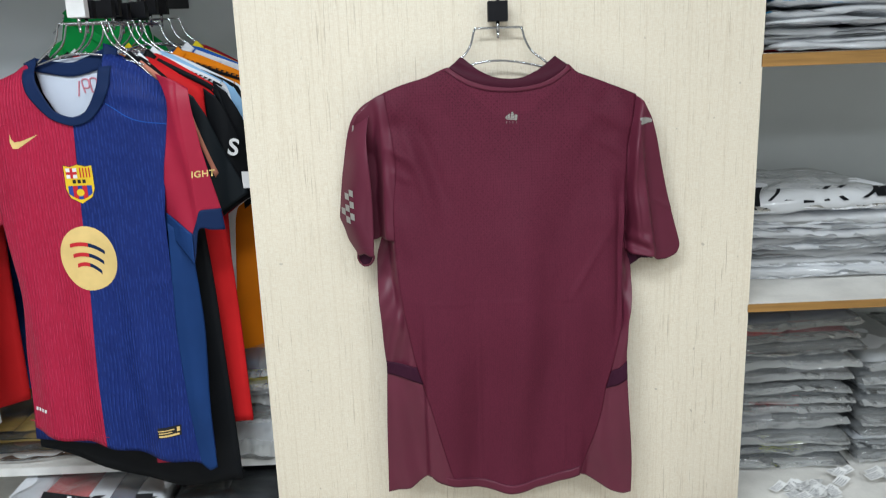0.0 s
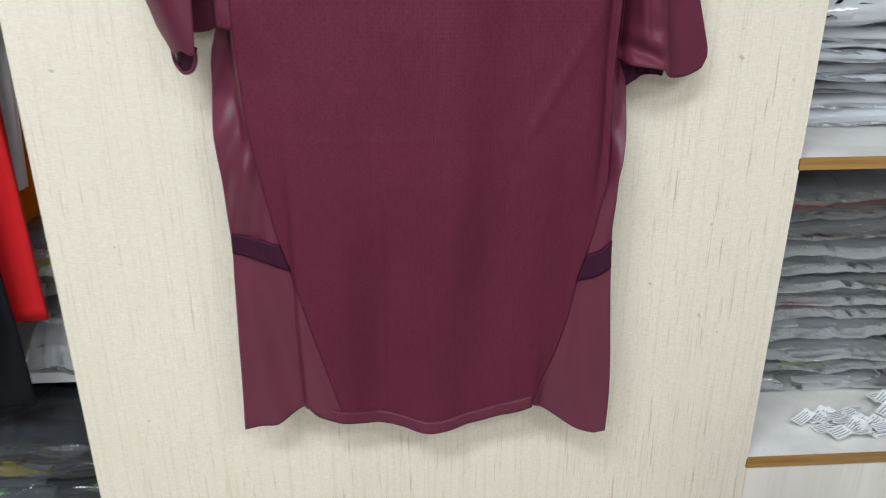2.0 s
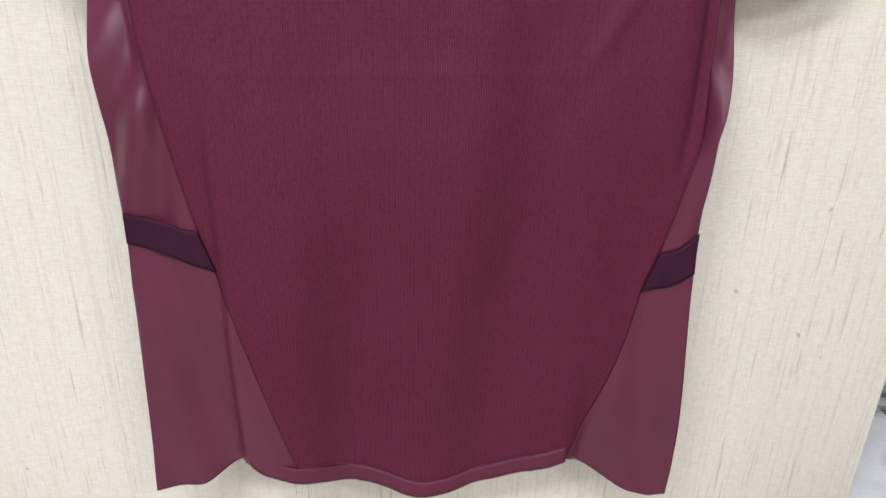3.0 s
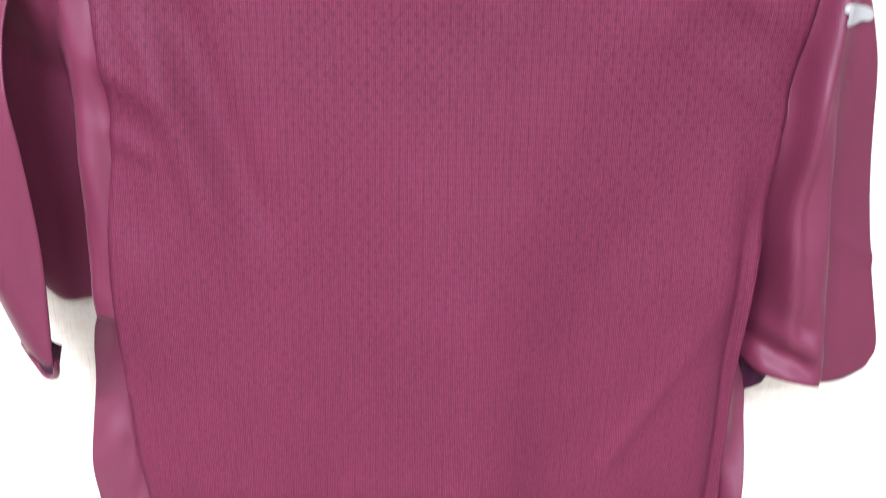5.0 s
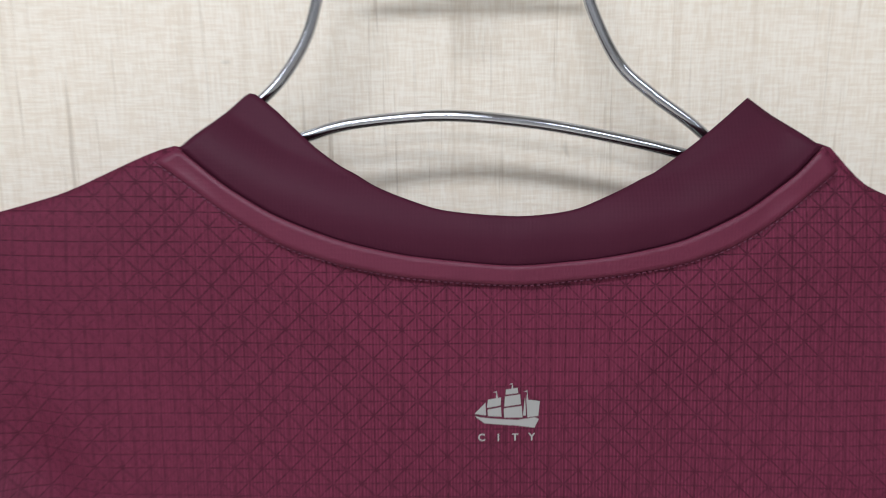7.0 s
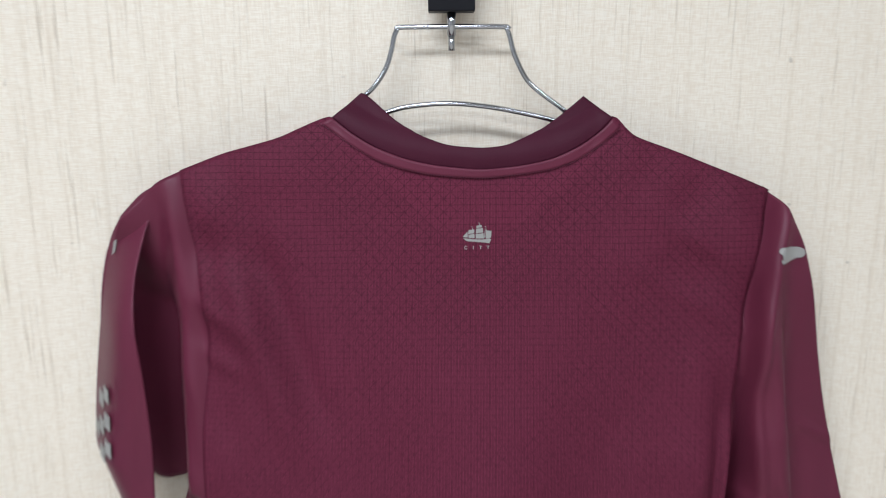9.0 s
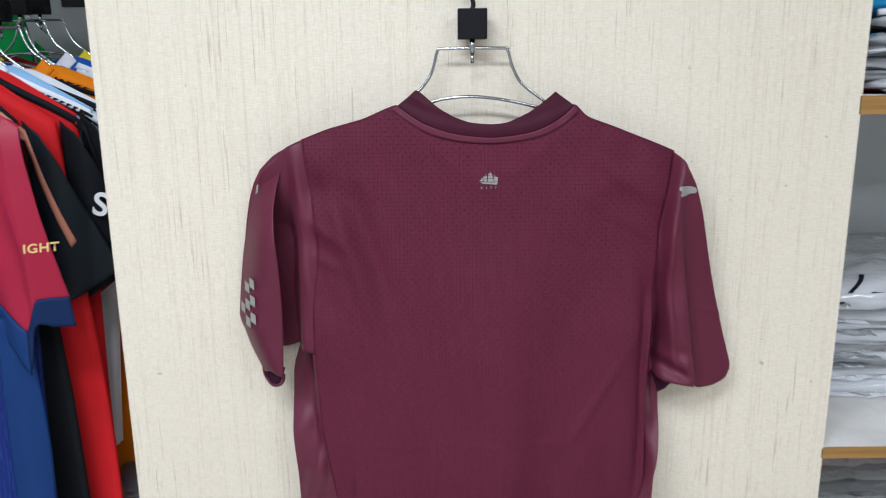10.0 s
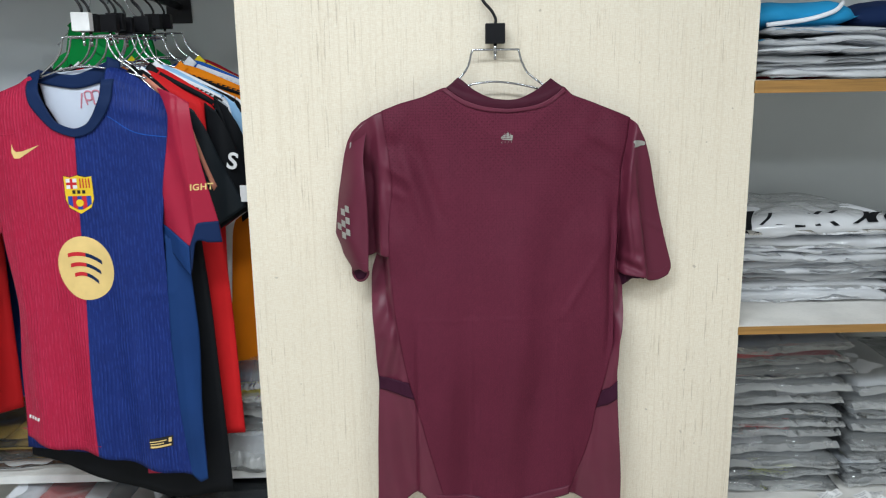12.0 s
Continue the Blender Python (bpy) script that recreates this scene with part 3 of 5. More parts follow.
tape_low = [(-0.089, 1.6105), (-0.079, 1.6035), (-0.067, 1.595), (-0.050, 1.585), (-0.032, 1.579), (-0.014, 1.575), (0.004, 1.573), (0.026, 1.572), (0.040, 1.573), (0.058, 1.575), (0.076, 1.578), (0.093, 1.584), (0.110, 1.5945), (0.1235, 1.606)]
cloth_part("neck_tape", coons_bm(tape_low, COL_LOW, [tape_low[0], COL_LOW[0]], [tape_low[-1], COL_LOW[-1]], 80, 4,
                                 lambda x, z: min(hero_y(x, z), collar_y(x, z)) - 0.0022), M["maroon_plain"], hero)
stitch = bmesh.new()
pts = spline(tape_low, 240)
for (x0, z0), (x1, z1) in list(zip(pts, pts[1:]))[::2]:
    q = [(x0, z0 - 0.0002), (x1, z1 - 0.0002), (x1, z1 + 0.0002), (x0, z0 + 0.0002)]
    stitch.faces.new([stitch.verts.new((x, min(hero_y(x, z), collar_y(x, z + 0.008)) - 0.0042, z)) for x, z in q])
part("neck_stitching", stitch, M["thread"], body)

# side panels, bands and lower side panels
cloth_part("side_panel", coons_bm(
    [(-0.2106, 1.098), (-0.156, 1.088)], [(-0.2175, 1.303), (-0.206, 1.333), (-0.1855, 1.340)],
    [(-0.2106, 1.098), (-0.2145, 1.136), (-0.2185, 1.205), (-0.2205, 1.255), (-0.2205, 1.285), (-0.2175, 1.303)], [(-0.156, 1.088), (-0.172, 1.181), (-0.181, 1.263), (-0.1855, 1.340)], 34, 80, sat_y), M["maroon_satin"], hero, "glossy maroon side panel with folds")
cloth_part("side_band", coons_bm(
    [(-0.2110, 1.081), (-0.185, 1.074), (-0.1465, 1.060)], [(-0.2105, 1.105), (-0.185, 1.100), (-0.157, 1.093)],
    [(-0.2110, 1.081), (-0.2105, 1.105)], [(-0.1465, 1.060), (-0.157, 1.093)], 20, 8, lambda x, z: min(hero_y(x, z), sat_y(x, z)) - 0.0022), M["maroon_band_shade"], hero, "dark band across the side panel")
cloth_part("lower_side_panel", coons_bm(
    [(-0.2200, 0.846), (-0.200, 0.846), (-0.180, 0.848), (-0.160, 0.860), (-0.1365, 0.873), (-0.120, 0.861), (-0.092, 0.852)], [(-0.2108, 1.089), (-0.185, 1.082), (-0.1485, 1.068)],
    [(-0.2200, 0.846), (-0.2165, 0.963), (-0.2130, 1.038), (-0.2108, 1.089)], [(-0.092, 0.852), (-0.102, 0.884), (-0.120, 0.955), (-0.137, 1.024), (-0.1485, 1.068)], 44, 60, sat_y), M["maroon_satin"], hero, "glossy maroon lower side panel")
cloth_part("side_panel", coons_bm(
    [(0.1945, 1.066), (0.208, 1.074), (0.2225, 1.086)], [(0.213, 1.305), (0.234, 1.275)],
    [(0.1945, 1.066), (0.205, 1.115), (0.2115, 1.165), (0.212, 1.263), (0.213, 1.305)], [(0.2225, 1.086), (0.2215, 1.110), (0.2240, 1.160), (0.2285, 1.185), (0.2335, 1.222), (0.234, 1.275)], 24, 70, sat_y), M["maroon_satin"], hero, "glossy maroon side panel with folds")
cloth_part("side_band", coons_bm(
    [(0.1865, 1.0355), (0.205, 1.041), (0.2235, 1.055)], [(0.1955, 1.069), (0.209, 1.076), (0.2225, 1.089)],
    [(0.1865, 1.0355), (0.1955, 1.069)], [(0.2235, 1.055), (0.2225, 1.089)], 20, 8, lambda x, z: min(hero_y(x, z), sat_y(x, z)) - 0.0022), M["maroon_band_shade"], hero, "dark band across the side panel")
cloth_part("lower_side_panel", coons_bm(
    [(0.140, 0.863), (0.166, 0.847), (0.199, 0.8265), (0.221, 0.8195), (0.2355, 0.826)], [(0.1885, 1.0435), (0.205, 1.049), (0.2232, 1.063)],
    [(0.140, 0.863), (0.166, 0.937), (0.180, 0.990), (0.1885, 1.0435)], [(0.2355, 0.826), (0.2345, 0.893), (0.2275, 1.0), (0.2232, 1.063)], 34, 60, sat_y), M["maroon_satin"], hero, "glossy maroon lower side panel")
# the front of the shirt, against the panel
cloth_part("front_panel", coons_bm(
    [(-0.212, 0.852), (0.0, 0.85), (0.226, 0.833)], [(-0.187, 1.572), (-0.085, 1.606), (0.021, 1.545), (0.122, 1.596), (0.232, 1.554)],
    [(-0.212, 0.852), (-0.205, 1.08), (-0.212, 1.3), (-0.187, 1.572)], [(0.226, 0.833), (0.217, 1.07), (0.226, 1.28), (0.232, 1.554)], 30, 40, lambda x, z: PY - 0.006 - 0.002 * noise.noise((x * 12, z * 8, 1))), M["maroon_plain"], hero)


# sleeves
def left_in_y(x, z):
    """The part of the left sleeve that falls back under the fold."""
    s = smoothstep(-0.197, -0.216, x)
    drop = smoothstep(1.575, 1.44, z)
    return PY - max(0.008, hero_d(max(x, -0.196), z) * (1 - s * drop * 0.86) - 0.0016 + 0.003 * math.sin(z * 60 + x * 90) * s + 0.0022 * (1 - s) * (bump(x - np.interp(z, [1.40, 1.50, 1.57], [-0.190, -0.196, -0.206]), 0, 0.005) - 0.7 * bump(x - np.interp(z, [1.40, 1.50, 1.57], [-0.180, -0.185, -0.194]), 0, 0.004)) * smoothstep(1.36, 1.42, z) * smoothstep(1.575, 1.54, z))


def left_out_y(x, z):
    edge = np.interp(z, [1.28, 1.36, 1.44, 1.53, 1.56], [-0.258, -0.281, -0.271, -0.253, -0.236])
    s = min(1.0, max(0.0, (x - edge) / 0.05))
    return PY - (0.016 + 0.008 * smoothstep(1.58, 1.5, z) + 0.046 * math.sin(s * 1.75) * smoothstep(1.60, 1.46, z) + 0.0015 * math.sin(z * 45 + x * 60) + 0.0012 * noise.noise((x * 30, z * 22, 5)))


sleeve = cloth_part("sleeve", coons_bm(
    [(-0.272, 1.356), (-0.242, 1.321), (-0.222, 1.320), (-0.205, 1.327), (-0.1855, 1.325)], [(-0.240, 1.541), (-0.212, 1.5675), (-0.189, 1.578)],
    [(-0.272, 1.356), (-0.267, 1.44), (-0.257, 1.505), (-0.240, 1.541)], [(-0.1855, 1.325), (-0.1825, 1.39), (-0.1745, 1.457), (-0.189, 1.578)], 40, 66, left_in_y), M["maroon_plain"], hero, "sleeve cloth falling back in a deep fold")
outer = cloth_part("sleeve", coons_bm(
    [(-0.280, 1.366), (-0.272, 1.348), (-0.2665, 1.328), (-0.255, 1.311), (-0.2485, 1.301), (-0.2375, 1.3065), (-0.2285, 1.302), (-0.2215, 1.302)], [(-0.246, 1.541), (-0.229, 1.5575), (-0.208, 1.5695)],
    [(-0.280, 1.366), (-0.274, 1.420), (-0.2665, 1.470), (-0.2575, 1.515), (-0.246, 1.541)], [(-0.2215, 1.302), (-0.2205, 1.330), (-0.2195, 1.385), (-0.2205, 1.438), (-0.2245, 1.50), (-0.2195, 1.54), (-0.208, 1.5695)], 40, 74, left_out_y), M["maroon_plain"], hero, "maroon sleeve with a grey check print")
# the open end of the sleeve: its back edge hangs lower than the front
# darker cloth puts the shade of the opening into its colour
cloth_part("shaded_cuff_inside", coons_bm(
    [(-0.2505, 1.288), (-0.241, 1.2815), (-0.228, 1.288)], [(-0.2500, 1.309), (-0.237, 1.312), (-0.2225, 1.308)],
    [(-0.2505, 1.288), (-0.2500, 1.309)], [(-0.228, 1.288), (-0.2225, 1.308)], 14, 6, lambda x, z: left_out_y(x, 1.31) + 0.016), M["maroon_band_shade"], hero)
part("cuff_rim", tube_bm([(x, left_out_y(x, 1.31) + dy, z) for x, z, dy in ((-0.2505, 1.305, 0.002), (-0.2515, 1.293, 0.008), (-0.247, 1.284, 0.014), (-0.240, 1.2815, 0.015), (-0.230, 1.286, 0.013), (-0.2235, 1.296, 0.006), (-0.2220, 1.304, 0.002))], 0.0021, 8), M["maroon_plain"], hero, smooth=True)
tiles = []
for i, j in ((0, 3), (1, 2), (2, 3), (0, 1), (1, 0), (2, 1), (1, 4), (2, 5)):
    cx, cz = -0.2715 + i * 0.0086 - j * 0.0004, 1.3695 + j * 0.0098 - i * 0.0035
    tiles.append([(cx - 0.0038, cz - 0.0046), (cx + 0.0040, cz - 0.0062), (cx + 0.0036, cz + 0.0046), (cx - 0.0042, cz + 0.0062)])
tiles = [q for q in tiles if min(p[0] for p in q) > np.interp(q[0][1], [1.368, 1.44], [-0.2795, -0.2710])]
part("check_print", print_bm(tiles, left_out_y, 0.0045), M["silver_print"], outer, "silver-grey check print")
for q in ([(-0.2330, 1.549), (-0.2275, 1.5540), (-0.2255, 1.5515), (-0.2310, 1.546)], [(-0.2490, 1.524), (-0.2460, 1.529), (-0.2470, 1.517), (-0.2500, 1.514)]):
    part("shoulder_print", print_bm([q], left_out_y, 0.004), M["silver_print"], outer)


def right_y(x, z):
    fold = np.interp(z, [1.27, 1.285, 1.387, 1.459, 1.512, 1.56], [0.2665, 0.2690, 0.2535, 0.2430, 0.2370, 0.2370])
    q = x - fold
    d = 0.048 + 0.014 * bump(q, -0.006, 0.014) - 0.012 * smoothstep(-0.001, 0.006, q) * smoothstep(1.50, 1.40, z) + 0.006 * math.sin(z * 190 + x * 90) * bump(z, 1.30, 0.022) * smoothstep(0.002, -0.012, q) + 0.005 * bump(q, -0.022, 0.008) * smoothstep(1.54, 1.44, z) - 0.004 * smoothstep(0.02, 0.05, q)
    d -= 0.024 * bump(x - np.interp(z, [1.28, 1.47, 1.56], [0.2225, 0.2245, 0.238]), 0, 0.0065) * smoothstep(1.45, 1.34, z)
    d += 0.0022 * math.sin((x * 0.4 + z) * 70) * smoothstep(0.0, -0.02, q) + 0.0018 * bump((z - 1.372) + 0.55 * (x - 0.282), 0, 0.004) * smoothstep(0.262, 0.282, x)
    d += 0.0055 * bump(q, -0.010 - 0.012 * smoothstep(1.50, 1.36, z), 0.0045) * smoothstep(1.545, 1.50, z) * smoothstep(1.29, 1.34, z) + 0.003 * noise.noise((x * 34 - z * 22, z * 16, 31)) * smoothstep(0.0, -0.012, q)
    d -= 0.014 * math.exp(-max(0.0, 1.566 - 1.56 * max(0, x - 0.238) - z) / 0.014) * 0.6
    seam = np.interp(z, [p[1] for p in HERO_R], [p[0] for p in HERO_R])
    k = smoothstep(0.0, 0.014, x - seam)
    return PY - max(0.008, k * (d + 0.0012 * noise.noise((x * 30, z * 22, 8))) + (1 - k) * (hero_d(min(x, seam), z) - 0.0016 - 0.016 * smoothstep(1.46, 1.36, z)))


rs = cloth_part("sleeve", coons_bm(
    [(0.2165, 1.292), (0.231, 1.284), (0.250, 1.283), (0.267, 1.279), (0.280, 1.2690), (0.298, 1.270), (0.315, 1.278), (0.3205, 1.290)], [(0.234, 1.5618), (0.244, 1.5525), (0.2505, 1.541)],
    [(0.2165, 1.292), (0.2125, 1.353), (0.2165, 1.465), (0.234, 1.5618)], [(0.3205, 1.290), (0.3195, 1.302), (0.3060, 1.348), (0.2935, 1.395), (0.2770, 1.461), (0.2620, 1.518), (0.2505, 1.541)], 52, 80, right_y), M["maroon_plain"], hero, "maroon sleeve with a silver print at the shoulder")
# inside of the right cuff, its shade given by the dark band colour
cloth_part("shaded_cuff_inside", coons_bm(
    [(0.2330, 1.2575), (0.2410, 1.2655), (0.2570, 1.2720), (0.2740, 1.2695)], [(0.2260, 1.290), (0.245, 1.288), (0.260, 1.286), (0.276, 1.285)],
    [(0.2330, 1.2575), (0.2260, 1.290)], [(0.2740, 1.2695), (0.276, 1.285)], 24, 8, lambda x, z: PY - 0.030 - 0.003 * math.sin(x * 320)), M["maroon_band_shade"], hero)
part("sleeve_print", print_bm([blob([(0.2400, 1.5095), (0.2395, 1.5125), (0.2435, 1.5140), (0.2420, 1.5160), (0.2385, 1.5170), (0.2390, 1.5205), (0.2430, 1.5215), (0.2500, 1.5210), (0.2560, 1.5200), (0.2605, 1.5180), (0.2615, 1.5145), (0.2585, 1.5125), (0.2540, 1.5125), (0.2500, 1.5115), (0.2450, 1.5100)], 60)], right_y, 0.003), M["silver_print"], rs, "small silver-grey leaping shape")
# cuff stitching
for path, yf, host in (([(-0.2690, 1.381), (-0.2580, 1.342), (-0.2460, 1.321), (-0.2225, 1.318)], left_out_y, outer), ([(0.272, 1.290), (0.292, 1.284), (0.310, 1.291), (0.317, 1.302)], right_y, rs)):
    bm, last = bmesh.new(), None
    for x, z in spline(path, 40):
        a, b = bm.verts.new((x, yf(x, z) - 0.0019, z)), bm.verts.new((x, yf(x, z) - 0.0019, z + 0.0006))
        if last:
            bm.faces.new((last[0], a, b, last[1]))
        last = (a, b)
    part("cuff_stitching", bm, M["thread"], host)

# small sailing ship and letters under the collar
sx, sz, k = 0.0215, 1.5285, 0.0104
ship = [
    [(-1.0, 0.0), (-0.8, -0.04), (-0.3, -0.09), (0.35, -0.13), (0.87, -0.06), (1.0, -0.12), (0.86, -0.40), (0.35, -0.32), (-0.1, -0.28), (-0.7, -0.23)],
    [(-1.0, 0.07), (-0.66, 0.43), (-0.64, 0.02)], [(-0.58, 0.53), (-0.18, 0.60), (-0.19, 0.34), (-0.62, 0.26)], [(-0.60, 0.21), (-0.18, 0.29), (-0.16, -0.02), (-0.58, 0.0)],
    [(-0.03, 0.85), (0.33, 0.90), (0.35, 0.73), (-0.04, 0.68)], [(-0.06, 0.63), (0.41, 0.69), (0.44, 0.37), (-0.08, 0.30)], [(-0.10, 0.25), (0.46, 0.32), (0.49, -0.06), (-0.08, -0.05)],
    [(0.60, 0.52), (1.02, 0.46), (0.98, -0.02), (0.64, -0.06)], [(0.50, 0.0), (0.56, 0.62), (0.60, 0.0)],
    [(0.14, 0.88), (0.17, 1.04), (0.20, 0.88)], [(0.06, 1.02), (0.17, 1.05), (0.17, 1.0)], [(-0.34, 0.58), (-0.31, 0.80), (-0.28, 0.58)], [(-0.43, 0.76), (-0.31, 0.80), (-0.31, 0.75)],
    [(0.60, 0.5), (0.63, 0.80), (0.66, 0.5)], [(0.52, 0.78), (0.63, 0.81), (0.63, 0.76)]]
part("ship_print", print_bm([[(sx + k * x, sz + k * z) for x, z in poly] for poly in ship], hero_y, 0.0016, 0.004), M["silver_print"], body, "silver-grey sailing ship print")
for i, ch in enumerate("CITY"):
    part("letter", text_bm(ch, 0.0034, (sx - 0.0081 + i * 0.0054, 1.5202), hero_y, 0.0017), M["silver_print"], body)


# ---- hangers ----
def wire_hanger(cx, y, ztop, block, tilt=0.0, name_label="bright steel wire hanger"):
    """A wire top hanger: trapezoid neck, curved bar, sloping arms, a size block and a hook."""
    root = thing("clothes_hanger", (cx, y, ztop), name_label, "hanger", "clothes hangers")
    P = lambda x, z, dy=0.0: (cx + x, y + dy, ztop + z)
    part("neck_wire", tube_bm([P(-0.13, -0.110, .002), P(-0.105, -0.085), P(-0.083, -0.0645), P(-0.0645, -0.0490), P(-0.0555, -0.0405), P(-0.0475, -0.0285), P(-0.0432, -0.0160), P(-0.0412, -0.0070), P(-0.0385, -0.0015), P(-0.0335, 0), P(0.0355, 0), P(0.0395, -0.0015), P(0.0418, -0.0070), P(0.0455, -0.0200), P(0.0545, -0.0370), P(0.0655, -0.0470), P(0.0835, -0.0605), P(0.105, -0.083), P(0.13, -0.110, .002)], 0.0019), M["chrome"], root, smooth=True)
    part("bar_wire", tube_bm([P(-0.10, -0.078, -0.004), P(-0.075, -0.0685, -0.004), P(-0.0485, -0.0600, -0.004), P(-0.0325, -0.0558, -0.004), P(-0.0035, -0.0535, -0.004), P(0.0245, -0.0558, -0.004), P(0.0505, -0.0605, -0.004), P(0.0765, -0.0668, -0.004), P(0.11, -0.077, -0.004)], 0.0019), M["chrome"], root, smooth=True)
    part("pin", tube_bm([P(0, 0.012), P(0, -0.006)], 0.0032), M["chrome"], root, smooth=True)
    part("pin_tip", tube_bm([P(0, -0.0055), P(0, -0.0165)], 0.0023), M["chrome"], root, smooth=True)
    part("size_block", box_bm(cx - 0.0165, cx + 0.0165, y - 0.009, y + 0.009, ztop + 0.010, ztop + 0.043, 0.001), block, root)
    part("hook", tube_bm([P(0, 0.042), P(0.001, 0.050), P(-0.006, 0.064), P(-0.020, 0.080), P(-0.026, 0.100), P(-0.016, 0.124), P(0.006, 0.130), P(0.020, 0.118)], 0.0026), M["dark_metal"], root, smooth=True)
    return root


wire_hanger(0.004, 1.177, 1.677, M["black_plastic"], 0, "bright steel wire hanger with a black size block")
peg = thing("wall_peg", (0.003, PY, 1.80), "dark metal peg fixed in the cream panel", "peg")
part("peg_rod", tube_bm([(-0.009, PY + 0.006, 1.796), (-0.009, PY - 0.06, 1.796)], 0.004), M["dark_metal"], peg, smooth=True)
part("peg_plate", box_bm(-0.025, 0.007, PY - 0.003, PY - 0.0005, 1.775, 1.817, 0.0008), M["dark_metal"], peg)

# ---- rail of hanging jerseys beside the panel ----
RX = -0.752                    # the rail runs from the front of the bay to the wall
NEAR = Matrix.Translation((-0.6872, 1.185, 1.2473)) @ Matrix.Scale(0.9323, 4) @ Matrix.Translation((0.725, -1.245, -1.225))
BAR = NEAR @ Vector((RX, 1.16, 1.842))
before_rail = set(scene.objects)
rail = thing("clothes_rail", (RX, 1.5, 1.85), "dark steel arm on which jerseys hang one behind another", "rail")
rail.location = (BAR.x, 1.5, BAR.z)
part("bar", tube_bm([(BAR.x, BAR.y, BAR.z), (BAR.x, BACK, BAR.z)], 0.009), M["dark_metal"], rail, smooth=True)
part("wall_plate", box_bm(BAR.x - 0.03, BAR.x + 0.03, BACK - 0.006, BACK - 0.0005, BAR.z - 0.04, BAR.z + 0.043, 0.001), M["dark_metal"], rail)
part("end_stop", tube_bm([(BAR.x, BAR.y - 0.005, BAR.z), (BAR.x, BAR.y + 0.002, BAR.z)], 0.014), M["dark_metal"], rail, smooth=True)


def duo_y(x, z):
    """Front of the two-coloured jersey: it swings forward towards the hem and falls back to its right side."""
    y = 1.248 - 0.016 * smoothstep(1.25, 0.85, z)
    y -= 0.006 * bump(x, -0.76, 0.12)
    y += 0.10 * max(0.0, x + 0.63) + 0.35 * max(0.0, -0.90 - x)
    low = smoothstep(1.45, 1.0, z)
    y += low * 0.009 * math.sin(x * 62 + z * 3 + 2 * noise.noise((x * 3, z * 3, 8))) + 0.003 * noise.noise((x * 10, z * 6, 2))
    y += 0.0022 * math.sin(z * 150 + x * 20 + 3 * noise.noise((x * 8, z * 5, 4))) * smoothstep(1.50, 1.58, z) * smoothstep(-0.74, -0.68, x)
    y -= 0.006 * bump(z - 1.235 - 0.1 * (x + 0.65), 0, 0.006) * bump(x, -0.645, 0.03)
    y += 0.022 * math.exp(-max(0.0, np.interp(x, [-0.9, -0.84, -0.7, -0.58], [1.62, 1.65, 1.672, 1.59]) - z) / 0.02)
    return y


duo = thing("football_jersey", (RX, 1.25, 1.70), "crimson and blue halved football jersey with a pale gold disc", "jersey", "hanging jerseys")
CEN = [(-0.779, 0.908), (-0.781, 1.056), (-0.778, 1.231), (-0.774, 1.375), (-0.765, 1.552)]
crimson = cloth_part("front_half", coons_bm(
    [(-0.932, 0.942), (-0.900, 0.932), (-0.84, 0.920), (-0.779, 0.908)], [(-0.905, 1.625), (-0.87, 1.638), (-0.845, 1.651), (-0.832, 1.612), (-0.80, 1.566), (-0.765, 1.552)],
    [(-0.932, 0.942), (-0.928, 1.1), (-0.918, 1.216), (-0.932, 1.36), (-0.930, 1.50), (-0.905, 1.625)], CEN, 40, 80, duo_y), M["crimson"], duo, "crimson ribbed front half")
royal = cloth_part("front_half", coons_bm(
    [(-0.779, 0.908), (-0.70, 0.882), (-0.64, 0.864), (-0.604, 0.853)], [(-0.765, 1.552), (-0.736, 1.562), (-0.706, 1.602), (-0.700, 1.664), (-0.655, 1.650), (-0.600, 1.606)],
    CEN, [(-0.604, 0.853), (-0.616, 0.98), (-0.625, 1.127), (-0.622, 1.25), (-0.621, 1.36), (-0.608, 1.46), (-0.597, 1.52), (-0.589, 1.578), (-0.600, 1.606)], 44, 80, duo_y), M["royal"], duo, "royal blue ribbed front half")
cloth_part("side_panel", coons_bm(
    [(-0.604, 0.853), (-0.588, 0.838), (-0.572, 0.846)], [(-0.618, 1.352), (-0.60, 1.335), (-0.580, 1.315)],
    [(-0.604, 0.853), (-0.616, 0.98), (-0.625, 1.127), (-0.622, 1.25), (-0.618, 1.352)], [(-0.572, 0.846), (-0.574, 1.0), (-0.572, 1.15), (-0.580, 1.315)], 16, 60,
    lambda x, z: duo_y(x, z) + 0.25 * max(0.0, x + 0.60)), M["navy_side"], duo, "navy side panel")
cloth_part("inner_back", coons_bm(
    [(-0.832, 1.60), (-0.80, 1.545), (-0.762, 1.535), (-0.735, 1.545), (-0.705, 1.59)], [(-0.842, 1.655), (-0.77, 1.662), (-0.700, 1.672)],
    [(-0.832, 1.60), (-0.842, 1.655)], [(-0.705, 1.59), (-0.700, 1.672)], 20, 12, lambda x, z: 1.284), M["inside"], duo, "pale inside of the back with a size print")
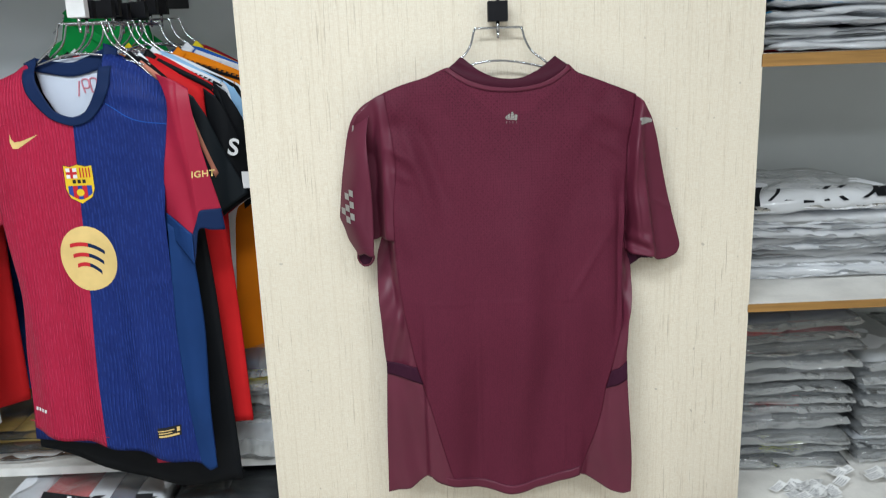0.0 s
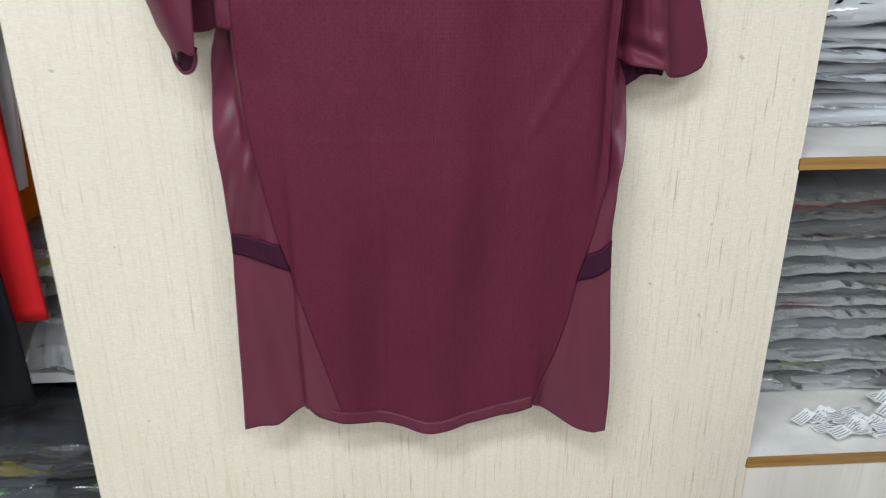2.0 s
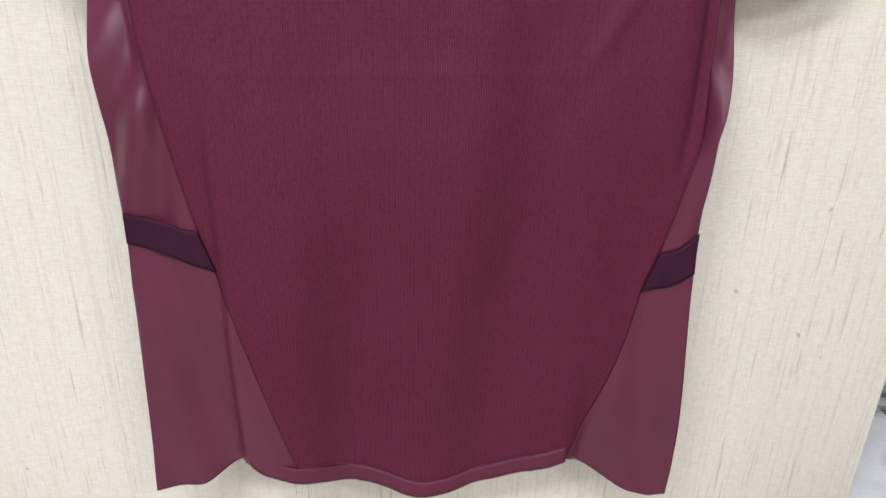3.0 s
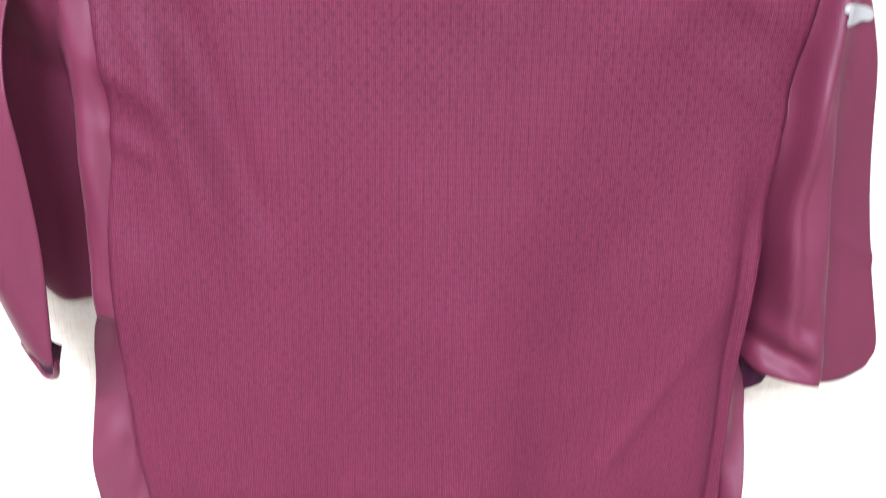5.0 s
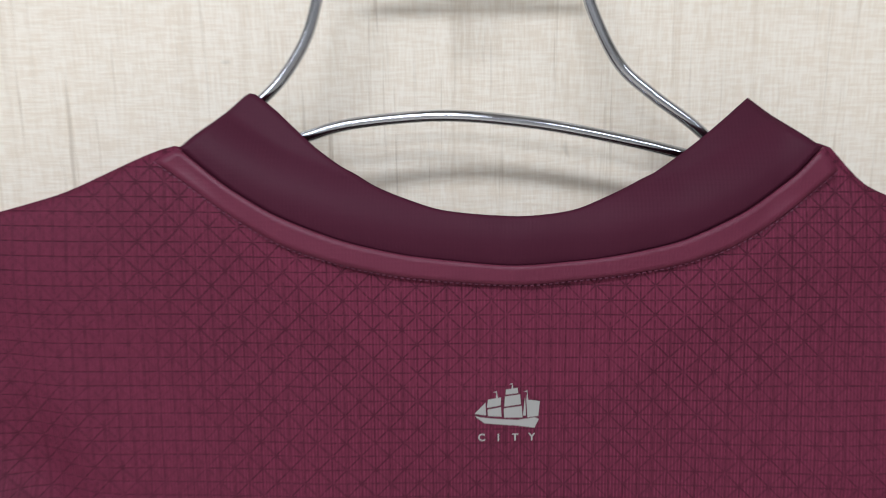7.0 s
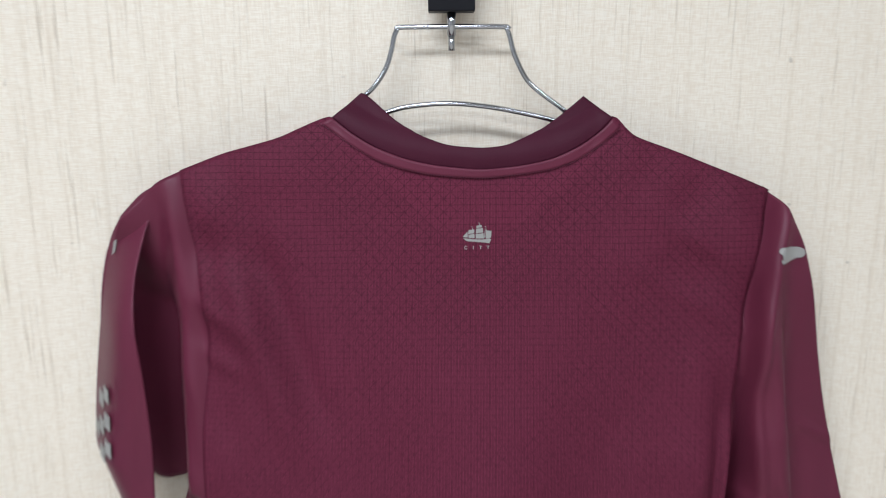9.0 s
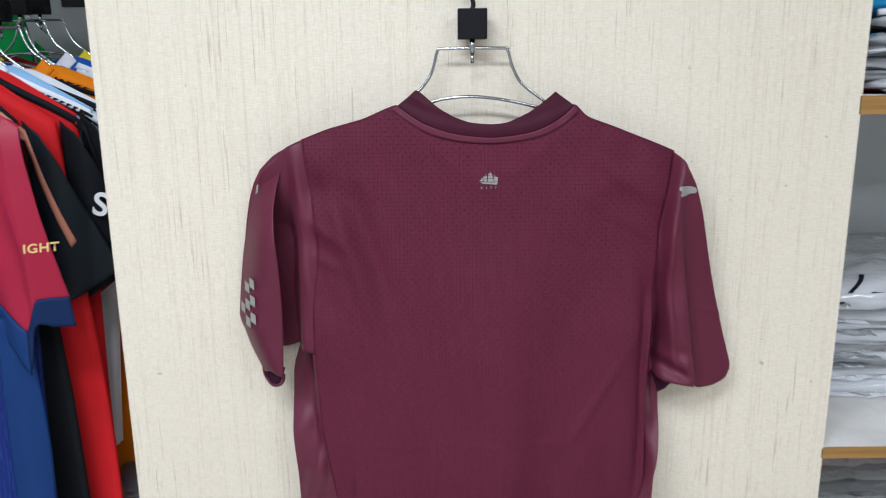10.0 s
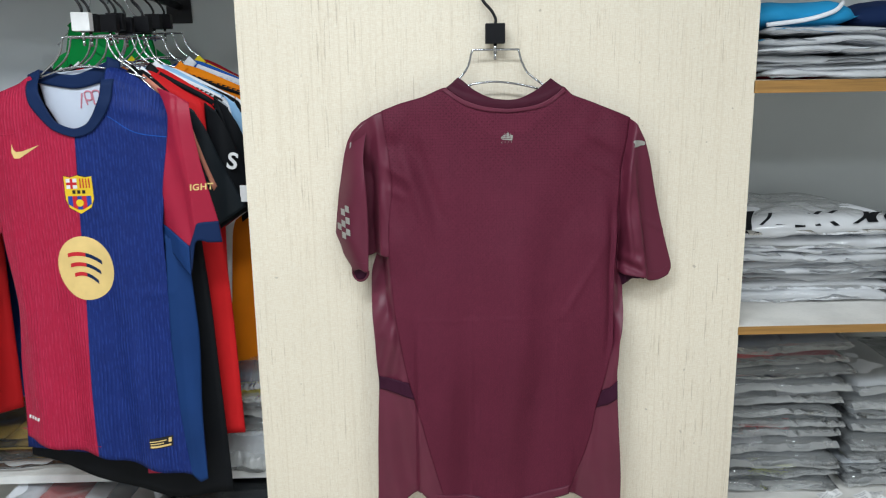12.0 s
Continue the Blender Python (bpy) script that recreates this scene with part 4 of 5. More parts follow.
cloth_part("collar", coons_bm(
    [(-0.853, 1.654), (-0.842, 1.600), (-0.806, 1.556), (-0.764, 1.540), (-0.728, 1.552), (-0.694, 1.600), (-0.682, 1.676)],
    [(-0.832, 1.664), (-0.822, 1.618), (-0.797, 1.570), (-0.764, 1.556), (-0.737, 1.567), (-0.713, 1.612), (-0.704, 1.686)],
    [(-0.853, 1.654), (-0.832, 1.664)], [(-0.682, 1.676), (-0.704, 1.686)], 60, 6,
    lambda x, z: duo_y(x, min(z, 1.66)) - 0.004 + 0.02 * smoothstep(1.62, 1.69, z)), M["navy"], duo, "navy crew collar", 0.002)
cloth_part("collar_back", coons_bm(
    [(-0.842, 1.640), (-0.77, 1.628), (-0.702, 1.645)], [(-0.838, 1.664), (-0.77, 1.654), (-0.700, 1.680)],
    [(-0.842, 1.640), (-0.838, 1.664)], [(-0.702, 1.645), (-0.700, 1.680)], 20, 5, lambda x, z: 1.2805), M["navy"], duo, "", 0.002)
for q in ([(-0.766, 1.592), (-0.762, 1.620)], [(-0.753, 1.598), (-0.757, 1.620), (-0.746, 1.622), (-0.745, 1.608), (-0.754, 1.607)], [(-0.740, 1.600), (-0.742, 1.622), (-0.730, 1.622), (-0.732, 1.600), (-0.741, 1.600)]):
    bm = tube_bm([(x, 1.2820, z) for x, z in q], 0.0016, 6)
    part("size_print", bm, M["pink_print"], duo)


def sleeve_y(x, z):
    """The sleeve turns round its fold: one face to the front, the other outwards."""
    fold = np.interp(z, [1.27, 1.358, 1.443, 1.526, 1.597], [-0.556, -0.553, -0.556, -0.565, -0.570])
    q = x - fold
    return 1.226 + (0.30 * q if q > 0 else -0.42 * q) + 0.004 * math.sin(x * 90 + z * 24) * smoothstep(0.0, -0.015, q) + 0.002 * noise.noise((x * 20, z * 12, 6)) + 0.012 * math.exp(-max(0.0, 1.605 - z) / 0.02)


dsl = cloth_part("sleeve", coons_bm(
    [(-0.623, 1.368), (-0.591, 1.349), (-0.568, 1.329), (-0.556, 1.354), (-0.549, 1.373), (-0.511, 1.375)], [(-0.611, 1.628), (-0.579, 1.617), (-0.550, 1.599)],
    [(-0.623, 1.368), (-0.611, 1.453), (-0.600, 1.516), (-0.589, 1.578), (-0.611, 1.628)], [(-0.511, 1.375), (-0.525, 1.439), (-0.536, 1.493), (-0.545, 1.555), (-0.550, 1.599)], 40, 56, sleeve_y), M["crimson_satin"], duo, "crimson sleeve with pale gold letters")
cloth_part("cuff", coons_bm(
    [(-0.627, 1.339), (-0.596, 1.305), (-0.567, 1.273)], [(-0.622, 1.371), (-0.591, 1.352), (-0.567, 1.332)],
    [(-0.627, 1.339), (-0.622, 1.371)], [(-0.567, 1.273), (-0.567, 1.332)], 20, 8, lambda x, z: sleeve_y(x, z) - 0.002), M["navy_side"], duo, "navy cuff", 0.002)
cloth_part("cuff", coons_bm(
    [(-0.566, 1.280), (-0.553, 1.341), (-0.530, 1.338), (-0.507, 1.337)], [(-0.566, 1.334), (-0.555, 1.357), (-0.548, 1.376), (-0.511, 1.378)],
    [(-0.566, 1.280), (-0.566, 1.334)], [(-0.507, 1.337), (-0.511, 1.378)], 24, 8, lambda x, z: sleeve_y(x, z) - 0.002), M["navy"], duo, "navy cuff", 0.002)
part("sleeve_print", text_bm("IGHT", 0.0165, (-0.5365, 1.439), sleeve_y, 0.002, 0.1, 0.03), M["gold"], dsl, "pale gold letters")
cloth_part("sleeve", coons_bm(
    [(-1.0, 1.36), (-0.97, 1.345), (-0.932, 1.36)], [(-0.965, 1.59), (-0.935, 1.612), (-0.905, 1.625)],
    [(-1.0, 1.36), (-0.985, 1.5), (-0.965, 1.59)], [(-0.932, 1.36), (-0.930, 1.50), (-0.905, 1.625)], 16, 30, lambda x, z: duo_y(x, z)), M["crimson_satin"], duo)
cloth_part("back_panel", coons_bm(
    [(-0.95, 0.905), (-0.80, 0.885), (-0.70, 0.875), (-0.585, 0.853)], [(-0.905, 1.625), (-0.845, 1.651), (-0.77, 1.63), (-0.698, 1.67), (-0.582, 1.592)],
    [(-0.95, 0.905), (-0.93, 1.2), (-0.905, 1.625)], [(-0.585, 0.853), (-0.59, 1.2), (-0.582, 1.592)], 24, 30, lambda x, z: 1.299 - 0.02 * smoothstep(1.55, 0.85, z)), M["royal"], duo)
part("hem_lining", box_bm(-0.70, -0.610, 1.256, 1.258, 0.850, 0.895), M["crimson_satin"], duo)

# prints of the halved jersey
bx, bz = -0.7725, 1.290
disc_ob = part("disc_print", print_bm([disc(bx, bz, 0.0525, 0.063, 48, 0.15)], duo_y, 0.0016, 0.012), M["gold"], crimson, "pale gold disc print")
for w, zz in ((0.031, 0.022), (0.027, 0.002), (0.021, -0.017)):
    arc = [(bx + w * s, bz + zz + 0.009 * (1 - s * s) - 0.008 * s) for s in np.linspace(-1, 1, 16)]
    lo = [(x, z - 0.0075) for x, z in arc[::-1]]
    mid = len(arc) // 2
    part("bar_print", print_bm([arc[:mid + 1] + lo[-mid - 1:]], duo_y, 0.0024), M["red_print"], disc_ob)
    part("bar_print", print_bm([arc[mid:] + lo[:len(arc) - mid]], duo_y, 0.0024), M["navy"], disc_ob)
cx, cz = -0.769, 1.434
shield = [(cx - 0.026, cz + 0.034), (cx - 0.014, cz + 0.031), (cx, cz + 0.035), (cx + 0.014, cz + 0.031), (cx + 0.026, cz + 0.033), (cx + 0.024, cz + 0.018), (cx + 0.026, cz - 0.010), (cx + 0.020, cz - 0.026), (cx, cz - 0.038), (cx - 0.020, cz - 0.026), (cx - 0.026, cz - 0.010), (cx - 0.024, cz + 0.018)]
badge = part("crest", print_bm([[(cx + 1.06 * (x - cx), cz + 1.05 * (z - cz)) for x, z in shield]], duo_y, 0.0012), M["black_print"], crimson, "shield-shaped woven crest in yellow, red and blue")
part("crest_field", print_bm([shield], duo_y, 0.0020), M["yellow"], badge)
part("crest_patch", print_bm([[(cx - 0.022, cz + 0.010), (cx - 0.002, cz + 0.010), (cx - 0.002, cz + 0.029), (cx - 0.022, cz + 0.029)]], duo_y, 0.0026), M["white_print"], badge)
part("crest_bar", print_bm([[(cx - 0.022, cz + 0.017), (cx - 0.002, cz + 0.017), (cx - 0.002, cz + 0.022), (cx - 0.022, cz + 0.022)], [(cx - 0.0145, cz + 0.010), (cx - 0.0095, cz + 0.010), (cx - 0.0095, cz + 0.029), (cx - 0.0145, cz + 0.029)]], duo_y, 0.0031), M["red_print"], badge)
part("crest_stripes", print_bm([[(cx + 0.003 + i * 0.0055, cz + 0.011), (cx + 0.0052 + i * 0.0055, cz + 0.011), (cx + 0.0052 + i * 0.0055, cz + 0.029), (cx + 0.003 + i * 0.0055, cz + 0.029)] for i in range(4)], duo_y, 0.0026), M["red_print"], badge)
part("crest_lettering", print_bm([[(cx - 0.012 + i * 0.009, cz + 0.0005), (cx - 0.006 + i * 0.009, cz + 0.0005), (cx - 0.006 + i * 0.009, cz + 0.0072), (cx - 0.012 + i * 0.009, cz + 0.0072)] for i in range(3)], duo_y, 0.0026), M["black_print"], badge, "short dark bars of lettering")
for i in range(5):
    a, b = cx - 0.0215 + i * 0.0086, cx - 0.0129 + i * 0.0086
    foot = [cz - 0.0305 + 0.0115 * (abs(v - cx) / 0.0215) ** 1.6 for v in (a, b)]
    part("crest_stripe", print_bm([[(a, cz - 0.004), (b, cz - 0.004), (b, foot[1]), (a, foot[0])]], duo_y, 0.0026), M["blue_print" if i % 2 == 0 else "red_print"], badge)
part("crest_ball", print_bm([disc(cx, cz - 0.017, 0.007, 0.007, 20)], duo_y, 0.0031), M["yellow"], badge)
part("tick_print", print_bm([[(-0.886, 1.529), (-0.888, 1.514), (-0.884, 1.502), (-0.874, 1.502), (-0.833, 1.527), (-0.868, 1.515), (-0.879, 1.514), (-0.884, 1.519)]], duo_y, 0.0016), M["gold"], crimson, "pale gold tick-shaped print")
part("hem_print", print_bm([[(-0.925 + i * 0.0085, 0.9815), (-0.9195 + i * 0.0085, 0.9812), (-0.9175 + i * 0.0085, 0.9885), (-0.923 + i * 0.0085, 0.9888)] for i in range(4)], duo_y, 0.0018), M["white_print"], crimson, "small white bars of lettering")
tag = part("hem_badge", print_bm([[(-0.6780, 0.9215), (-0.6360, 0.9205), (-0.6350, 0.9425), (-0.6770, 0.9435)]], duo_y, 0.0016), M["black_print"], royal, "black and gold woven authenticity badge")
part("badge_bars", print_bm([[(-0.6760, 0.9355), (-0.6470, 0.9350), (-0.6470, 0.9370), (-0.6760, 0.9375)], [(-0.6750, 0.9305), (-0.6510, 0.9300), (-0.6510, 0.9320), (-0.6750, 0.9325)], [(-0.6430, 0.9305), (-0.6380, 0.9305), (-0.6380, 0.9395), (-0.6430, 0.9395)], [(-0.6750, 0.9237), (-0.6390, 0.9230), (-0.6390, 0.9267), (-0.6750, 0.9275)]], duo_y, 0.0024), M["gold"], tag)
# yoke seams
for path in ([(-0.703, 1.578), (-0.655, 1.547), (-0.592, 1.536)], [(-0.93, 1.545), (-0.88, 1.548), (-0.842, 1.572)], [(-0.941, 0.958), (-0.84, 0.938), (-0.772, 0.930)]):
    bm = tube_bm([(x, duo_y(x, z) - 0.001, z) for x, z in spline(path, 16)], 0.0009, 6)
    part("seam", bm, M["blue"] if path[0][0] > -0.8 else M["crimson"], royal if path[0][0] > -0.8 else crimson, smooth=True)
wire_hanger(RX + 0.008, 1.2755, 1.722, M["white_plastic"], 0, "bright steel wire hanger with a white size block")


def hanging_jersey(x, y, z, body_m, sleeve_m, collar_m, label, length=0.76, half=0.20, stripe=None, cuff=None, seed=0, block="black_plastic", hang=True, spread=1.0, slope=0.0, flare=1.0):
    """A jersey on a hanger, seen from its front: front, back, two sleeves, collar, cuffs and stripes along the sleeves."""
    rnd = random.Random(seed)
    root = thing("football_jersey", (x, y, z), label, "jersey", "hanging jerseys")
    lean = rnd.uniform(-0.01, 0.01)

    def fy(px, pz):
        q, s = px - x, z - pz
        return y - 0.013 * max(0.0, 1 - (q / half) ** 2) * smoothstep(0, 0.05, s) + lean * s + 0.006 * noise.noise((px * 9 + seed, pz * 4, seed)) * smoothstep(0.1, 0.4, s) + 0.004 * math.sin(q * 40 + seed) * smoothstep(0.2, 0.5, s)

    def by(px, pz):
        return fy(px, pz) + 0.022 * max(0.0, 1 - ((px - x) / half) ** 2) + 0.004

    P = lambda a, b: (x + a, z + b)
    top = [P(-half, -0.075), P(-0.085, -0.012), P(-0.045, -0.055), P(0, -0.085), P(0.045, -0.055), P(0.085, -0.012), P(half, -0.075)]
    topb = [P(-half, -0.075), P(-0.085, -0.012), P(0, -0.03), P(0.085, -0.012), P(half, -0.075)]
    side = lambda s: [P(s * half * 1.0 * spread, -length - s * slope), P(s * (half * (1 + 0.62 * (spread - 1)) + 0.002), -length * 0.6), P(s * (half * (1 + 0.28 * (spread - 1)) + 0.004), -0.31), P(s * half, -0.075)]
    hem = [P(-half * spread, -length + slope), P(-half * 0.4, -length - 0.016 + 0.3 * slope), P(half * 0.5, -length - 0.020 - 0.6 * slope), P(half * spread, -length - slope)]
    cloth_part("front_panel", coons_bm(hem, top, side(-1), side(1), 30, 40, fy), M[body_m], root)
    cloth_part("back_panel", coons_bm(hem, topb, side(-1), side(1), 24, 30, by), M[body_m], root)
    cloth_part("collar", coons_bm([P(-0.095, -0.02), P(-0.05, -0.067), P(0, -0.099), P(0.05, -0.067), P(0.095, -0.02)], [P(-0.078, -0.004), P(-0.04, -0.048), P(0, -0.076), P(0.04, -0.048), P(0.078, -0.004)], [P(-0.095, -0.02), P(-0.078, -0.004)], [P(0.095, -0.02), P(0.078, -0.004)], 24, 4, lambda a, b: fy(a, b) - 0.002), M[collar_m], root, "", 0.002)
    for s in (-1, 1):
        def sy(px, pz):
            out = max(0.0, s * (px - x) - half)
            return fy(x + s * half, pz) + 0.16 * out + 0.014 - 0.018 * math.sin(min(1.0, out / 0.07) * math.pi)
        A, B = [P(s * half, -0.075), P(s * (half + 0.025), -0.092)], [P(s * (half - 0.004), -0.345), P(s * (half + 0.045 * flare), -0.31 - 0.04 * (flare - 1)), P(s * (half + 0.088 * flare), -0.285)]
        L, R = [B[0], P(s * (half + 0.003), -0.2), A[0]], [B[2], P(s * (half + 0.068), -0.2), P(s * (half + 0.045), -0.13), A[1]]
        sl = cloth_part("sleeve", coons_bm(B, A, L, R, 18, 30, sy) if s > 0 else coons_bm(B[::-1], A[::-1], R, L, 18, 30, sy), M[sleeve_m], root)
        if cuff:
            C = [(px, pz + 0.026) for px, pz in B]
            D = [(px, pz - 0.001) for px, pz in B]
            if s < 0:
                C, D = C[::-1], D[::-1]
            cloth_part("cuff", coons_bm(D, C, [D[0], C[0]], [D[-1], C[-1]], 14, 4, lambda a, b: sy(a, b) - 0.002), M[cuff], sl)
        for n, m in enumerate(stripe or ()):
            o, w = 0.018 * n, 0.011
            path = [P(s * 0.098, -0.022 - o * 0.5), P(s * half, -0.078 - o * 0.3), P(s * (half + 0.020 - o * 0.4), -0.125), P(s * (half + 0.056 - o * 0.9), -0.24)]
            low = [(px - s * w * 0.5, pz - w * 0.8) for px, pz in path]
            a, b = (low, path) if s > 0 else (low[::-1], path[::-1])
            cloth_part("sleeve_stripe", coons_bm(a, b, [a[0], b[0]], [a[-1], b[-1]], 30, 2, lambda px, pz: min(fy(px, pz) if s * (px - x) < half + 0.002 else sy(px, pz), sy(px, pz) if s * (px - x) > half - 0.004 else 9) - 0.003), M[m], sl)
    if hang:
        wire_hanger(x, y + 0.010, z + 0.047, M[block], 0, "steel wire hanger with a size block")
    return root, fy


black_j, bfy = hanging_jersey(RX + 0.006, 1.303, 1.676, "black", "slate", "black", "black football jersey with peach shoulder stripes", 0.845, 0.160, ("peach",), None, 1, slope=0.050, spread=1.28, flare=1.2)
dip_j, dfy = hanging_jersey(RX + 0.010, 1.340, 1.674, "red", "black", "white", "red football jersey with black printed sleeves and a white collar", 0.735, 0.188, (), None, 13, spread=1.20, slope=0.04, hang=False)
red_j, rfy = hanging_jersey(RX + 0.014, 1.375, 1.682, "red", "black", "black", "red football jersey with black sleeves", 0.70, 0.196, ("black",), "maroon_red", 2)
part("sleeve_print", text_bm("S", 0.046, (RX + 0.246, 1.468), lambda a, b: 1.334 + 0.10 * (a + 0.52), 0.0, 0, -0.25), M["white_print"], dip_j, "white printed letter")
part("size_tag", box_bm(RX + 0.262, RX + 0.287, 1.330, 1.332, 1.401, 1.434, 0.0008), M["white_print"], dip_j, "white square tag")
hanging_jersey(RX + 0.014, 1.408, 1.688, "sky", "sky", "white", "sky blue football jersey with white and black stripes", 0.60, 0.206, ("white", "black"), "white", 3, spread=0.8)
hanging_jersey(RX + 0.016, 1.452, 1.684, "white", "white", "white", "white football jersey with black sleeve stripes", 0.62, 0.218, ("black", "black"), "black", 4, spread=0.8)
hanging_jersey(RX + 0.035, 1.498, 1.690, "orange", "white", "orange", "orange and white football jersey with orange piping", 0.80, 0.240, ("orange", "black"), "orange", 5, spread=1.06)
hanging_jersey(RX + 0.020, 1.545, 1.690, "blue", "blue", "white", "blue football jersey with white piping", 0.70, 0.20, ("white",), None, 6)
hanging_jersey(RX + 0.024, 1.600, 1.705, "blue", "blue", "white", "blue and white football jersey", 0.70, 0.235, ("white", "white"), None, 7)
hanging_jersey(RX + 0.030, 1.655, 1.710, "maroon_red", "maroon_red", "yellow_cloth", "dark red football jersey with yellow piping", 0.70, 0.21, ("yellow_cloth",), None, 8)
hanging_jersey(RX - 0.115, 1.70, 1.800, "green", "green", "green", "plain green football jersey hung at the back", 0.70, 0.105, (), "green", 9, block="white_plastic")

# the jerseys of this rail hang close to its front end
for ob in set(scene.objects) - before_rail - {rail}:
    if ob.parent is None:
        ob.matrix_basis = NEAR @ ob.matrix_basis

rail2 = thing("clothes_rail", (-1.238, 1.5, 1.85), "dark steel arm on which jerseys hang one behind another", "rail")
part("bar", tube_bm([(-1.238, 1.16, 1.842), (-1.238, BACK, 1.842)], 0.009), M["dark_metal"], rail2, smooth=True)
part("wall_plate", box_bm(-1.268, -1.208, BACK - 0.006, BACK - 0.0005, 1.80, 1.885, 0.001), M["dark_metal"], rail2)
hanging_jersey(-1.238, 1.30, 1.665, "white", "black", "white", "white football jersey with black sleeves", 0.72, 0.225, (), None, 10)
hanging_jersey(-1.238, 1.40, 1.672, "red", "red", "yellow_cloth", "red football jersey with yellow piping", 0.72, 0.235, ("yellow_cloth",), None, 11)
hanging_jersey(-1.238, 1.48, 1.672, "blue", "blue", "red", "blue football jersey with red trim", 0.72, 0.225, ("red",), None, 12)

# ---- clothes in plastic bags on the shelves ----
def pillow(w, d, h, seed, nx=26, ny=16, crease=0.004, wave=0.006, p=5.0, flat=0.0):
    """A flat soft packet: two skins that meet in a wavy edge."""
    bm = bmesh.new()
    rows = {}
    for k in (1, -1):
        for j in range(ny + 1):
            for i in range(nx + 1):
                u, v = 2 * i / nx - 1, 2 * j / ny - 1
                edge = max(abs(u), abs(v)) >= 1
                if k < 0 and edge:
                    rows[k, i, j] = rows[1, i, j]
                    continue
                x = u * w / 2 * (1 + 0.03 * noise.noise((seed, v * 2.2, 1.3)))
                y = v * d / 2 * (1 + 0.05 * noise.noise((u * 2.6, seed, 4.4)))
                fall = (max(0.0, 1 - abs(u) ** p) * max(0.0, 1 - abs(v) ** p)) ** 0.55
                z = k * h / 2 * fall * (1 + 0.25 * noise.noise((x * 9, y * 9, seed + k)))
                z += crease * noise.noise((x * 22, y * 30, seed + 2.5 * k)) * (0.3 + 0.7 * fall)
                z += wave * noise.noise((x * 8 + seed, y * 5, 0.7)) - h * 0.18 * (1 - fall) * (1 - flat)
                rows[k, i, j] = bm.verts.new((x, y, z))
    for k in (1, -1):
        for j in range(ny):
            for i in range(nx):
                f = [rows[k, i, j], rows[k, i + 1, j], rows[k, i + 1, j + 1], rows[k, i, j + 1]]
                bm.faces.new(f if k > 0 else f[::-1])
    return bm


def bagged(w, d, h, seed, colours, label, group, mark=None, film_m="film"):
    """One folded jersey in a clear bag; the colours run from its left to its right."""
    root = thing("bagged_jersey", (0, 0, 0), label, "packed jersey", group)
    n = len(colours)
    edges = np.cumsum([0] + [random.Random(seed + i).uniform(0.6, 1.4) for i in range(n)])
    edges = edges / edges[-1] * w * 0.92 - w * 0.46
    for i, c in enumerate(colours):
        bm = pillow(edges[i + 1] - edges[i] + 0.012, d * 0.86, h * 0.80, seed + 3 + i, 14, 12, 0.003, 0.003, 9.0)
        bmesh.ops.translate(bm, verts=bm.verts[:], vec=((edges[i] + edges[i + 1]) / 2, 0.012, 0))
        part("folded_cloth", bm, M[c], root, smooth=True)
    if mark:
        bm = bmesh.new()
        rnd = random.Random(seed + 9)
        curve = lambda px, q: (px, -d * 0.512 + q * d * 0.15, h * (-0.22 + 0.82 * q ** 0.55) + 0.004)
        for i in range(9):
            cx = -w * 0.43 + i * w * 0.105
            bend, wide = rnd.uniform(-0.03, 0.03), rnd.choice((0.004, 0.006, 0.011, 0.017))
            q0, q1 = rnd.uniform(0.0, 0.3), rnd.uniform(0.6, 1.0)
            last = None
            for t in np.linspace(0, 1, 9):
                px = cx + bend * math.sin(t * 2.6) + 0.03 * (t - 0.5)
                q = q0 + (q1 - q0) * t
                row = [bm.verts.new(curve(px - wide, q)), bm.verts.new(curve(px + wide, q))]
                if last:
                    bm.faces.new((last[0], last[1], row[1], row[0]))
                last = row
        part("bold_print", bm, M[mark], root, "dark printed strokes")
    strip, last = bmesh.new(), None
    tall = h * random.Random(seed + 4).uniform(0.25, 0.75)
    for i in range(41):
        u = i / 20 - 1
        x = u * w * 0.485
        y = -d * 0.487 - 0.004 + 0.008 * noise.noise((u * 2.2, seed, 3.0)) + 0.002 * noise.noise((u * 9, seed, 1.0))
        zc = 0.010 * noise.noise((u * 1.6 + seed, 0.3, 2.0)) + 0.004 * noise.noise((u * 7, seed, 5.0)) - h * 0.16
        row = [strip.verts.new((x, y + 0.010, zc + tall * 0.30)), strip.verts.new((x, y, zc + tall * 0.06)), strip.verts.new((x, y - 0.004, zc - tall * 0.16))]
        if last:
            strip.faces.new((last[0], row[0], row[1], last[1]))
            strip.faces.new((last[1], row[1], row[2], last[2]))
        last = row
    if film_m == "film_thin":
        strip.free()
    else:
        part("seal_strip", strip, M["film_seal_white" if film_m == "film_white" else "film_seal"], root, "glossy welded edge of the bag", smooth=True)
    part("plastic_bag", pillow(w, d, h, seed, 34, 22, 0.005, 0.007, 8.0), M[film_m], root, "clear crinkled plastic bag", smooth=True)
    return root


